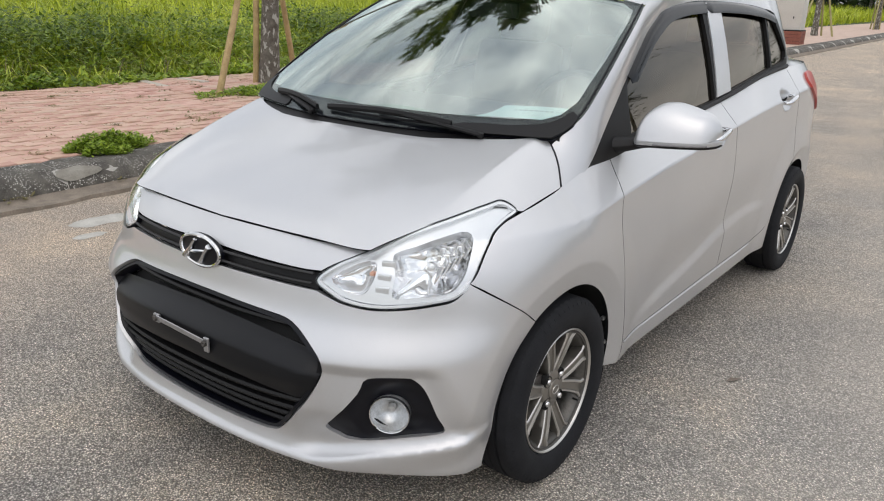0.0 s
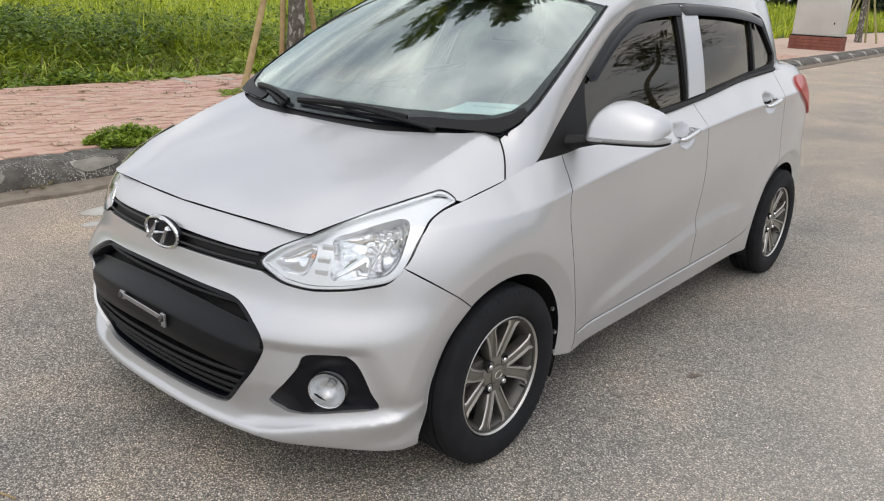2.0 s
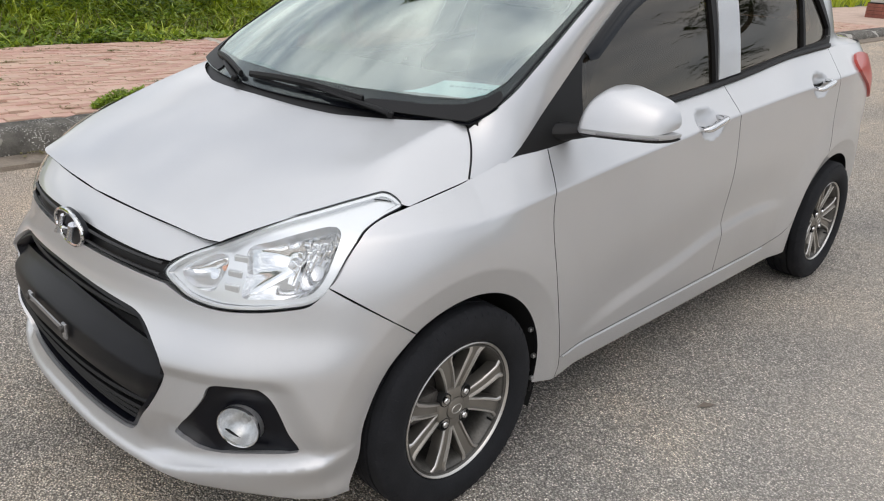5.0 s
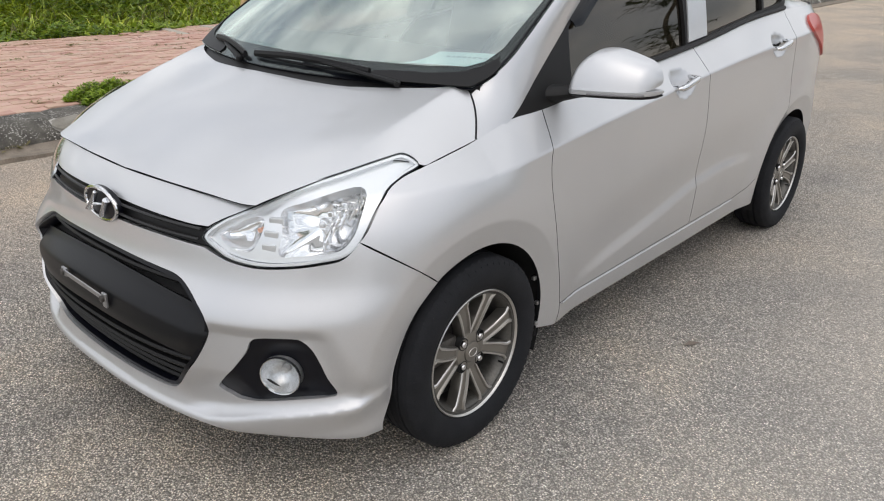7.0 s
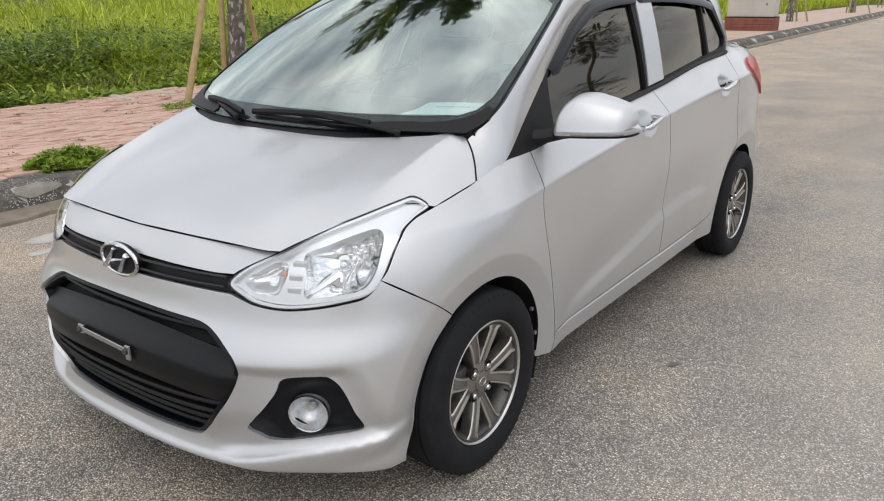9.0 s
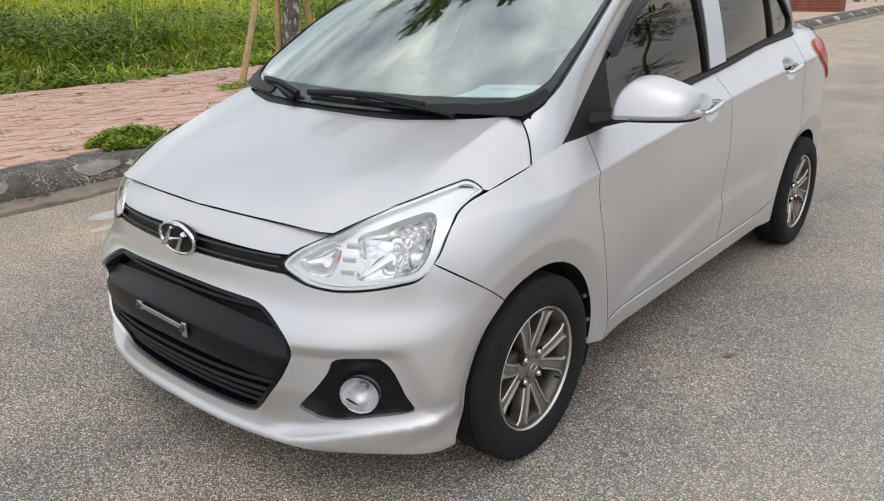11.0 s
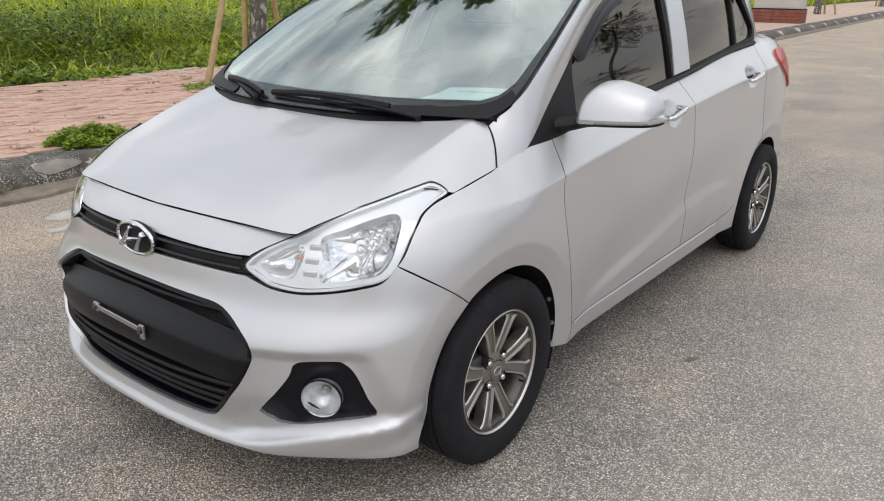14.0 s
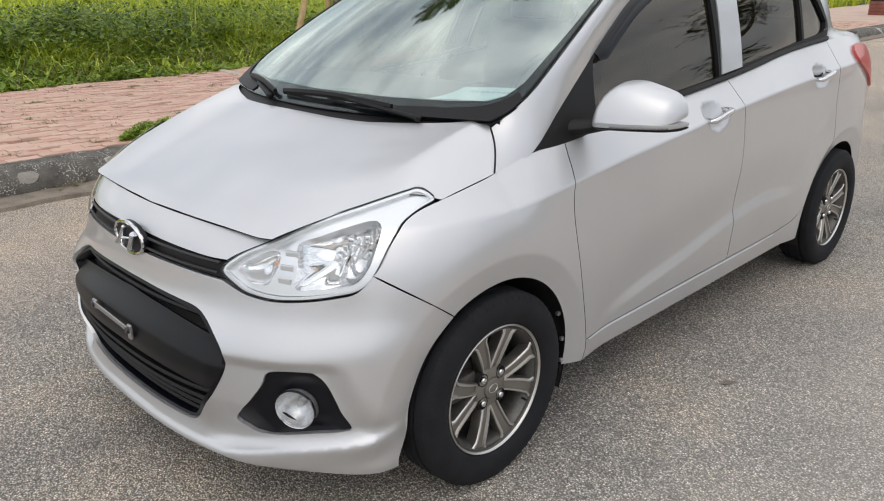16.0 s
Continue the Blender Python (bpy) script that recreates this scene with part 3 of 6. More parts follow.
# kerb: a worn core with sloping stones and pale mortar joints
kerb = strip("kerb", [[(kerb_x(y) - 0.24, y, 0.01), (kerb_x(y) - 0.252, y, 0.054), (kerb_x(y) - 0.30, y, 0.108), (kerb_x(y) - 0.36, y, 0.143), (kerb_x(y) - 0.60, y, 0.151), (kerb_x(y) - 0.64, y, 0.0)] for y in np.arange(-14, 72, 2.0)], MORTAR, label="weathered sloping concrete kerb with pale mortar joints", category="kerb")
PITCH = 1.78
random.seed(4)
for i in range(-6, 38):
    y0 = 18.50 + (i - 10) * PITCH
    rows = []
    y1 = y0 + PITCH - (0.10 if y0 > 8 else 0.006)
    n = 26 if -2 < y0 < 8 else 6
    for k in np.linspace(0, 1, n):
        y = y0 + (y1 - y0) * k
        x = kerb_x(y)
        w = 0.012 * noise1(y * 5, 1.5) + 0.006 * noise1(y * 17, 4.5)
        e = 0.006 if 0 < k < 1 else -0.004
        rows.append([(x - 0.235 + 0.5 * w, y, 0.012), (x - 0.245 + w, y, 0.055 + e), (x - 0.30 + w, y, 0.110 + e + 0.5 * w), (x - 0.365 + w, y, 0.146 + e), (x - 0.42, y, 0.154 + e + 0.4 * w), (x - 0.615, y, 0.156 + e), (x - 0.64, y, 0.10)])
    loft("kerb_stone", rows, KERB, kerb, caps=True)
# pale patches of spilt mortar
for cy, dx, long, wide in ((0.80, -0.315, 0.17, 0.05), (0.12, -0.31, 0.085, 0.04)):
    rows = []
    for k in np.linspace(0.02, 1, 5):
        row = []
        for t in np.linspace(0, 2 * math.pi, 28, endpoint=False):
            r = k * (1 + 0.28 * noise1(math.cos(t) * 1.5 + cy, math.sin(t) * 1.5))
            y, o = cy + long * r * math.cos(t), dx + wide * r * math.sin(t)
            z = np.interp(-o, [0.23, 0.245, 0.30, 0.365, 0.42, 0.62], [0.03, 0.062, 0.117, 0.151, 0.159, 0.161]) + 0.006 * (1 - k)
            row.append((kerb_x(y) + o + 0.008, y, z))
        rows.append(row)
    loft("mortar_patch", rows, PATCH, kerb, True)

# dried cement spilt on the road beside the gutter
for cx, cy, rx, ry in ((-2.58, 0.50, 0.10, 0.20), (-2.35, 0.30, 0.05, 0.10)):
    rows = []
    for k in np.linspace(0.02, 1, 4):
        rows.append([(cx + rx * k * (1 + 0.35 * noise1(2 * math.cos(t) + cx, 2 * math.sin(t))) * math.cos(t), cy + ry * k * (1 + 0.35 * noise1(2 * math.cos(t) + cx, 2 * math.sin(t))) * math.sin(t), 0.0015 + 0.004 * (1 - k)) for t in np.linspace(0, 2 * math.pi, 26, endpoint=False)])
    loft("cement_spill", rows, MORTAR, road, True)

# pavement: sand bed and pink pavers in running bond
def pave_in(y):
    return kerb_x(y) - 0.635


def pave_out(y):
    return -7.46 - 0.03 * y


pavement = strip("pavement", [[(x, y, 0.138) for x in np.linspace(pave_in(y), pave_out(y) - 0.3, 5)] for y in (-14, -6, 0, 6, 14, 24, 40, 70)], SAND, label="uneven pink paved pavement with weeds in its joints", category="pavement")
L, W = 0.225, 0.1125


def paver_mesh(wave):
    """One interlocking block with wavy long sides and worn top edges."""
    bm = bmesh.new()
    n = 6
    lo, hi = [], []
    for i in range(n + 1):
        k = -0.5 + i / n
        off = 0.011 * math.sin(2 * math.pi * (k + wave))
        lo.append((k * (L - 0.007), -W / 2 + 0.0032 + off))
        hi.append((k * (L - 0.007), W / 2 - 0.0032 + off))
    ring = lo + hi[::-1]
    top = [bm.verts.new((y * 0.95, x * 0.975, 0.0)) for x, y in ring]
    mid = [bm.verts.new((y, x, -0.006)) for x, y in ring]
    low = [bm.verts.new((y, x, -0.03)) for x, y in ring]
    bm.faces.new(top)
    m = len(ring)
    for i in range(m):
        j = (i + 1) % m
        bm.faces.new((top[j], top[i], mid[i], mid[j]))
        bm.faces.new((mid[j], mid[i], low[i], low[j]))
    bmesh.ops.recalc_face_normals(bm, faces=bm.faces)
    if bm.faces[0].normal.z < 0:
        bmesh.ops.reverse_faces(bm, faces=bm.faces)
    me = bpy.data.meshes.new("paver")
    bm.to_mesh(me)
    bm.free()
    me.materials.append(PAVING)
    return me


PAVER = paver_mesh(0.0)
pv = np.array([tuple(v.co) for v in PAVER.vertices])
pf = [tuple(p.vertices) for p in PAVER.polygons]
rest_v, rest_f, singles = [], [], 0
rng = np.random.default_rng(5)
for row in range(0, 36):
    for col in range(-40, 92):
        y = (col + 0.5 * (row % 2)) * L
        x = pave_in(y) - 0.06 - row * W
        if x < pave_out(y) + 0.12 * noise1(y * 1.2, 2.0) + 0.04:
            continue
        dz = 0.010 * noise1(x * 0.9, y * 0.9) + rng.normal(0, 0.0035)
        turn = rng.normal(0, 0.022)
        tilt = rng.normal(0, 0.010, 2)
        if rng.random() < 0.012:
            dz -= 0.018
        m = pose(x, y, 0.160 + dz, math.degrees(tilt[0]), math.degrees(tilt[1]), math.degrees(turn) - 1.4)
        if 0.2 < y < 3.1 and row < 22 and singles < 300:
            o = new("paver", PAVER)
            o.parent = pavement
            o.matrix_basis = m
            singles += 1
        else:
            p = pv @ np.array(m.to_3x3()).T + np.array(m.translation)
            at = len(rest_v)
            rest_v += list(p)
            rest_f += [tuple(at + i for i in f) for f in pf]
rest = build("pavers", rest_v, rest_f, PAVING, pavement, smooth=False)
rest["kind"] = "stuff"
# beyond the paved blocks that can be told apart the pavement is one skin
FARPAVE = worn("far_pink_paving", (0.52, 0.37, 0.29), (0.68, 0.52, 0.43), 2.0, 0.9, 30, 0.3, 0.004)
skin = loft("far_paving", [[(x, y, 0.156) for x in np.linspace(pave_in(y), pave_out(y) - 0.2, 4)] for y in (20.6, 30, 45, 70)], FARPAVE, pavement)
# flat concrete slabs at the grass's edge
SLAB = worn("pale_slab", (0.42, 0.37, 0.31), (0.62, 0.56, 0.48), 3, 0.9, 80, 0.4, 0.004)
for x, y, a, long in ((-7.18, 3.85, -6, 0.66), (-7.22, 4.46, 8, 0.50)):
    o = part("edge_slab", block((long, 0.10, 0.05), (0, 0, 0), 0.012, 2), SLAB, pavement)
    o.matrix_basis = pose(x, y, 0.150, 2, 1, a)

# the far side of the road, which only the car's panes mirror
strip("far_kerb", [[(5.2, y, 0.0), (5.22, y, 0.14), (5.5, y, 0.15), (9.2, y, 0.15), (9.25, y, -0.02)] for y in (-60, -10, 10, 70)], FARPAVE, label="pink paved pavement across the road", category="pavement")

# ---------------------------------------------------------------- the car
car = empty("car", (0, 0.9, 0), "silver five-door hatchback parked on the grey asphalt road", "car")
CAR0 = pose(0, -0.9, 0)
GAP = 0.0015


def on_car(*obs):
    """Parts are modelled about the front axle, while the car's base lies in its middle."""
    for ob in obs:
        if ob.parent is car:
            ob.matrix_basis = CAR0 @ ob.matrix_basis


def fa(points):
    return [(face_a(x, z), z) for x, z in points]


# shared lines: (x, z) on the nose, (y, z) on the flank
SLIM_FOOT = [(0.0, 0.646), (0.11, 0.647), (0.26, 0.648), (0.403, 0.645)]
SLIM_HEAD = [(0.0, 0.694), (0.24, 0.690), (0.36, 0.688), (0.402, 0.690)]
LAMP_FOOT = [(0.403, 0.645), (0.439, 0.633), (0.476, 0.622), (0.54, 0.615), (0.608, 0.620), (0.667, 0.631), (0.700, 0.643), (0.719, 0.680)]
STRIP_HEAD = [(0.486, 0.743), (0.440, 0.7465), (0.379, 0.7495), (0.209, 0.7535), (0.0, 0.753)]
SEAM = [(-0.342, 0.680), (-0.25, 0.612), (-0.163, 0.546)]
ARCH_FRONT = [(-0.163, 0.546), (-0.233, 0.484), (-0.273, 0.414), (-0.300, 0.321), (-0.314, 0.221), (-0.319, 0.166)]
FOOT = [(0.770, 0.166), (0.697, 0.174), (0.60, 0.180), (0.50, 0.187), (0.418, 0.192), (0.25, 0.194), (0.0, 0.195)]


def ya(points):
    return [(face_a(float(corner_x(y, z)), z), z) for y, z in points]


def bumper():
    half = (spline(fa(SLIM_FOOT), 0.02)[:-1] + spline(fa(LAMP_FOOT), 0.012)[:-1] + spline(ya(SEAM), 0.012)[:-1]
            + spline(ya(ARCH_FRONT), 0.012)[:-1] + spline(fa(FOOT), 0.02))
    grille = [(0, 0.577), (0.106, 0.5765), (0.282, 0.571), (0.338, 0.566), (0.376, 0.553), (0.423, 0.527), (0.463, 0.497), (0.472, 0.472),
              (0.460, 0.425), (0.419, 0.352), (0.345, 0.272), (0.318, 0.252), (0.29, 0.247), (0.145, 0.244), (0, 0.243)]
    fog = spline(fa([(0.577, 0.453), (0.652, 0.459), (0.673, 0.451), (0.694, 0.421), (0.716, 0.354), (0.726, 0.309), (0.713, 0.297), (0.65, 0.283),
                     (0.531, 0.263), (0.491, 0.271), (0.463, 0.286), (0.500, 0.330), (0.556, 0.410)]), 0.012, True)
    fog_r = [(-a, z) for a, z in fog]
    hole = mirrored(spline(fa(grille), 0.014))
    folds = [ya([(AXLE_F + r * math.cos(radians(t)), HUB_Z + r * math.sin(radians(t))) for t in np.linspace(122, 200, 30)]) for r in (FLARE - 0.006, FLARE, FLARE + 0.006)]
    folds += [fa([(x, float(lip_line(x)) + d) for x in np.linspace(0.05, 0.735, 40)]) for d in (-0.004, 0.006, 0.016)]
    b = sheet("bumper", front, inset(mirrored(half), GAP), PAINT, car, [hole, fog, fog_r], 0.0085, 0.018, scale=(0.9, 1), ridges=folds + [[(-a, z) for a, z in q] for q in folds], label="silver painted front bumper")
    on_car(b)
    # strip between the bonnet and the slim upper grille
    strip = spline(fa(SLIM_HEAD), 0.02)[:-1] + spline(fa([(0.402, 0.690), (0.428, 0.709), (0.486, 0.742)]), 0.012)[:-1] + spline(fa(STRIP_HEAD), 0.02)
    s = sheet("nose_panel", front, inset(mirrored(strip), GAP), PAINT, car, gap=0.016, depth=0.018, scale=(0.9, 1), gap_shade=RUBBER_AND_SHADE)
    # slim upper grille
    slim = spline(fa(SLIM_HEAD), 0.02)[:-1] + [q for q in spline(fa([(0.402, 0.690), (0.392, 0.670), (0.403, 0.645)]), 0.01)][:-1] + spline(fa(SLIM_FOOT[::-1]), 0.02)
    g = sheet("upper_grille", front, inset(mirrored(slim), 0.001), BLACK, car, gap=0.016, depth=0.01, lift=-0.016, scale=(0.9, 1), label="slim black plastic upper grille")
    on_car(s, g)
    for z, r in ((0.683, 0.0045), (0.660, 0.004)):
        row = [front(face_a(x, z), z) + (0, -0.001, 0) for x in np.linspace(-0.385, 0.385, 40)]
        on_car(tube("grille_bar", row, r, SATIN, g, 6, flat=0.8))
    # large lower grille: black backing, satin plate panel, slats
    hole_in = inset(hole, 0.002)
    back = sheet("lower_grille", front, hole_in, DARK, car, gap=0.03, depth=0.02, lift=-0.055, scale=(0.9, 1), label="black six-sided lower grille")
    on_car(back)
    rim = sheet("grille_frame", front, hole_in, GLOSS, back, [inset(hole, 0.010)], 0.02, 0.03, lift=-0.010, scale=(0.9, 1))
    on_car(rim)
    panel_half = [(0, 0.530), (0.20, 0.523), (0.35, 0.509), (0.412, 0.498), (0.449, 0.486), (0.462, 0.472), (0.454, 0.435), (0.425, 0.384), (0.395, 0.374), (0.2, 0.393), (0, 0.400)]

    def swollen(a, z):
        p = front(a, z)
        top = 0.530 - 0.17 * p[..., 0] ** 2
        d = -0.006 - 0.034 * step(-0.058, -0.010, np.asarray(z) - top) - 0.012 * (1 - step(0.37, 0.43, z))
        return p + np.stack([0 * d, -d, 0 * d], -1)
    pl = sheet("plate_panel", swollen, mirrored(spline(fa(panel_half), 0.015)), PANEL, back, gap=0.009, depth=0.04, scale=(0.9, 1), label="satin dark grey number plate panel")
    on_car(pl)
    for z0, half_w in ((0.562, 0.335), (0.545, 0.37), (0.362, 0.412), (0.333, 0.396), (0.304, 0.370), (0.275, 0.338)):
        rows = []
        for x in np.linspace(-half_w, half_w, 44):
            p = front(face_a(x, z0), z0)
            sec = [(0.0, 0.008), (-0.004, 0.002), (0.002, -0.007), (0.03, -0.003), (0.03, 0.007)]
            rows.append([p + (0, 0.022 + dy, dz) for dy, dz in sec])
        on_car(loft("slat", rows, BLACK, back, True, True))
    # bare bracket of the missing number plate
    y_at = float(front(0.0, 0.455)[1]) - 0.004
    bm = block((0.215, 0.004, 0.015), (0, y_at - 0.002, 0.465), 0.0015, 1, (0, 2.5, 0))
    for sx, z in ((-0.110, 0.466), (0.114, 0.452)):
        o = block((0.026 if sx < 0 else 0.020, 0.008, 0.026 if sx < 0 else 0.042), (sx, y_at + 0.003, z), 0.002, 1)
        me = bpy.data.meshes.new("tmp")
        o.to_mesh(me)
        o.free()
        bm.from_mesh(me)
        bpy.data.meshes.remove(me)
    br = part("plate_bracket", bm, STEEL, pl, "bare galvanised number plate bracket")
    on_car(br)
    for sx, z in ((-0.108, 0.468), (0.114, 0.458)):
        h = lathe([(0, 0.0), (-0.004, 0.006), (-0.002, 0.009), (0.004, 0.009)], 12)
        bmesh.ops.transform(h, matrix=pose(sx, y_at - 0.006, z, 0, 0, 90), verts=h.verts)
        on_car(part("bolt", h, IRON, br))
    # fog lamps
    for sgn in (1, -1):
        shape = np.array(fog if sgn > 0 else fog_r)
        cx, cz, rad = 0.626, 0.346, 0.048

        def dished(a, z, sgn=sgn):
            p = front(a, z)
            n = np.array((0.55 * sgn, -0.83, -0.05))
            d = np.hypot(np.abs(p[..., 0]) - cx, (p[..., 2] - cz) * 0.92)
            sink = -0.011 - 0.020 * (1 - step(0.052, 0.10, d))
            return p + n * sink[..., None]
        hole2 = [(sgn * face_a(cx + rad * 0.92 * math.cos(t), cz + rad * 1.08 * math.sin(t)), cz + rad * 1.08 * math.sin(t)) for t in np.linspace(0, 2 * math.pi, 36, endpoint=False)]
        bz = sheet("fog_lamp_bezel", dished, inset(shape, -0.008), GLOSS, b, [np.array(hole2)], 0.012, 0.03, scale=(0.9, 1), label="gloss black fog lamp bezel")
        on_car(bz)
        c = face(sgn * face_a(cx, cz), cz)
        aim = Vector((0.50 * sgn, -0.86, -0.02)).to_track_quat("X", "Z").to_matrix().to_4x4()
        m = Matrix.Translation(Vector(c) + Vector((-0.55 * sgn, 0.83, 0)) * 0.048) @ aim @ Matrix.Scale(1.0, 4)
        for nm, prof, mat, lab in (("fog_lamp_bowl", [(-0.04, 0.0), (-0.038, 0.014), (-0.03, 0.03), (-0.012, 0.044), (0.004, 0.0495), (0.006, 0.0505), (-0.02, 0.052)], SILVERED, "chrome fog lamp reflector"),
                                   ("fog_lamp_lens", [(0.012, 0.0), (0.0115, 0.02), (0.010, 0.04), (0.005, 0.0525)], LENS, ""),
                                   ("bulb_shield", [(-0.018, 0.0), (-0.020, 0.009), (-0.035, 0.011)], SILVERED, ""),
                                   ("fog_lamp_ring", [(0.004, 0.0485), (0.010, 0.0495), (0.011, 0.0515), (0.004, 0.0535)], CHROME, "bright fog lamp rim")):
            o = lathe(prof, 36)
            bmesh.ops.transform(o, matrix=m, verts=o.verts)
            ob = part(nm, o, mat, bz, lab, True)
            ob.visible_shadow = mat is not LENS
            on_car(ob)
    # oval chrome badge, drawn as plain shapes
    y_b, zb_ = float(front(0.0, 0.672)[1]) - 0.012, 0.672
    ring = []
    for t in np.linspace(0, 2 * math.pi, 40, endpoint=False):
        c0 = np.array((0.084 * math.cos(t), 0, 0.043 * math.sin(t)))
        o = c0 / np.linalg.norm(c0)
        ring.append([np.array((0, y_b, zb_)) + c0 + 0.0062 * (math.cos(q) * o + math.sin(q) * np.array((0, -0.9, 0))) for q in np.linspace(0, 2 * math.pi, 8, endpoint=False)])
    ring.append(ring[0])
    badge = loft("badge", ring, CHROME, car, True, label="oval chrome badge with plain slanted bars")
    plate = [[np.array((0, y_b + d, zb_)) + np.array((k * 0.084 * math.cos(t), 0, k * 0.043 * math.sin(t))) for t in np.linspace(0, 2 * math.pi, 40, endpoint=False)] for k, d in ((0.02, -0.002), (0.8, -0.001), (1.04, 0.004), (1.04, 0.016))]
    bk = loft("badge_back", plate, GLOSS, badge, True)
    on_car(badge, bk)
    for pts, r in (([(-0.050, -0.026), (-0.030, 0.000), (-0.006, 0.036)], (0.015, 0.011, 0.009)), ([(0.006, -0.036), (0.030, 0.000), (0.050, 0.026)], (0.009, 0.011, 0.015)),
                   ([(-0.032, -0.008), (0.0, 0.001), (0.032, 0.008)], (0.008, 0.013, 0.008))):
        on_car(tube("badge_bar", [(x * 1.08, y_b - 0.006, zb_ + z * 0.88) for x, z in pts], list(r), CHROME, badge, 8, flat=0.55))


def headlamp(sgn):
    pts = [(0.392, 0.668), (0.427, 0.7115), (0.485, 0.7455), (0.551, 0.791), (0.620, 0.827), (0.657, 0.847), (0.671, 0.850), (0.695, 0.839), (0.716, 0.823),
           (0.712, 0.806), (0.712, 0.782), (0.719, 0.747), (0.7215, 0.700), (0.716, 0.664), (0.700, 0.643), (0.667, 0.633), (0.608, 0.622), (0.54, 0.617), (0.476, 0.624), (0.439, 0.638)]
    loop = np.array([(sgn * a, z) for a, z in spline(fa(pts), 0.010, True)])
    lamp = sheet("headlight", face, inset(loop, 0.0016), LENS, car, gap=0.018, depth=0.0, lift=0.003, scale=(0.9, 1), label="clear headlight with chrome reflectors inside")
    lamp.visible_shadow = False
    def shrunk(by):
        """The outline drawn in, without the folds that a sharp tip would throw."""
        p = inset(loop, by)
        return np.array([q for q in p if np.linalg.norm(loop - q, axis=1).min() > 0.80 * by])
    seal = sheet("lamp_seal", face, inset(loop, 0.0005), GLOSS, lamp, [inset(loop, 0.0030)], 0.01, 0.03, lift=-0.002, scale=(0.9, 1))
    rim = sheet("lamp_rim", face, inset(loop, 0.0030), LAMP_WHITE, lamp, [shrunk(0.0085)], 0.01, 0.02, lift=-0.004, scale=(0.9, 1), label="pale lamp rim")
    n = np.array((0.45 * sgn, -0.85, 0.2))
    n /= np.linalg.norm(n)

    def sunk(depth):
        def f(a, z):
            return face(a, z) - n * depth
        return f
    # pale bezel that fills the rear and foot of the lamp, with openings for the main and the side reflector
    def opening(q):
        return np.array([(sgn * a, z) for a, z in spline(fa(q), 0.012, True)])
    main = [(0.580, 0.645), (0.573, 0.695), (0.548, 0.738), (0.582, 0.757), (0.615, 0.774), (0.652, 0.789), (0.674, 0.784), (0.690, 0.764), (0.698, 0.735), (0.703, 0.696), (0.694, 0.665), (0.67, 0.652), (0.62, 0.646)]
    turn = [(0.430, 0.674), (0.462, 0.704), (0.500, 0.722), (0.522, 0.716), (0.530, 0.688), (0.520, 0.652), (0.500, 0.644), (0.465, 0.650)]
    bez = sheet("lamp_bezel", sunk(0.020), shrunk(0.009), LAMP_WHITE, lamp, [opening(main), opening(turn)], 0.018, 0.03, scale=(0.9, 1), label="silver-white lamp bezel")
    shell = sheet("lamp_shell", sunk(0.032), shrunk(0.004), LAMP_WHITE, lamp, [opening(main), opening(turn)], 0.018, 0.0, scale=(0.9, 1))
    on_car(lamp, seal, rim, bez, shell)
    # reflector bowls: flutes run through them
    for q, deep, mid, mat, name in ((main, 0.070, (0.640, 0.712), REFLECTOR, "main_reflector"), (turn, 0.040, (0.490, 0.684), REFLECTOR, "turn_reflector")):
        ring0 = opening(q)
        rows = []
        m = len(ring0)
        for k in np.linspace(0, 1, 9):
            shrink = 1 - k ** 1.6 * 0.97
            row = []
            for i, (a, z) in enumerate(ring0):
                ca, cz = sgn * face_a(mid[0], mid[1]), mid[1]
                aa, zz = ca + (a - ca) * shrink, cz + (z - cz) * shrink
                ripple = 0.0015 * (i % 6 < 3) * math.sin(math.pi * k)
                row.append(face(aa, zz) - n * (0.020 + deep * math.sin(k * math.pi / 2) + ripple))
            rows.append(row)
        on_car(loft(name, rows, mat, lamp, True))
    c = face(sgn * face_a(0.632, 0.712), 0.712) - n * 0.055
    aim = Vector(n).to_track_quat("X", "Z").to_matrix().to_4x4()
    for nm, prof, mat, at in (("bulb", [(0.006, 0.0), (0.004, 0.006), (-0.01, 0.008), (-0.04, 0.008)], LAMP_WHITE, c),
                              ("bulb_shield", [(-0.004, 0.0), (-0.006, 0.010), (-0.014, 0.015), (-0.024, 0.017), (-0.03, 0.016)], REFLECTOR, c),
                              ("turn_bulb", [(0.004, 0.0), (0.001, 0.006), (-0.03, 0.007)], AMBER, face(sgn * face_a(0.518, 0.694), 0.694) - n * 0.034)):
        o = lathe(prof, 24)
        bmesh.ops.transform(o, matrix=Matrix.Translation(at) @ aim, verts=o.verts)
        on_car(part(nm, o, mat, lamp, "", True))
    # stepped mirror facets between turn lamp and main lamp
    for i in range(3):
        z0 = 0.656 + i * 0.029
        o = block((0.036, 0.010, 0.027), (0, 0, 0), 0.003, 2)
        at = face(sgn * face_a(0.556 - 0.10 * (z0 - 0.65), z0), z0) - n * 0.0245
        bmesh.ops.transform(o, matrix=Matrix.Translation(at) @ pose(0, 0, 0, 0, 0, 28 * sgn), verts=o.verts)
        on_car(part("lamp_facet", o, LAMP_WHITE, lamp))
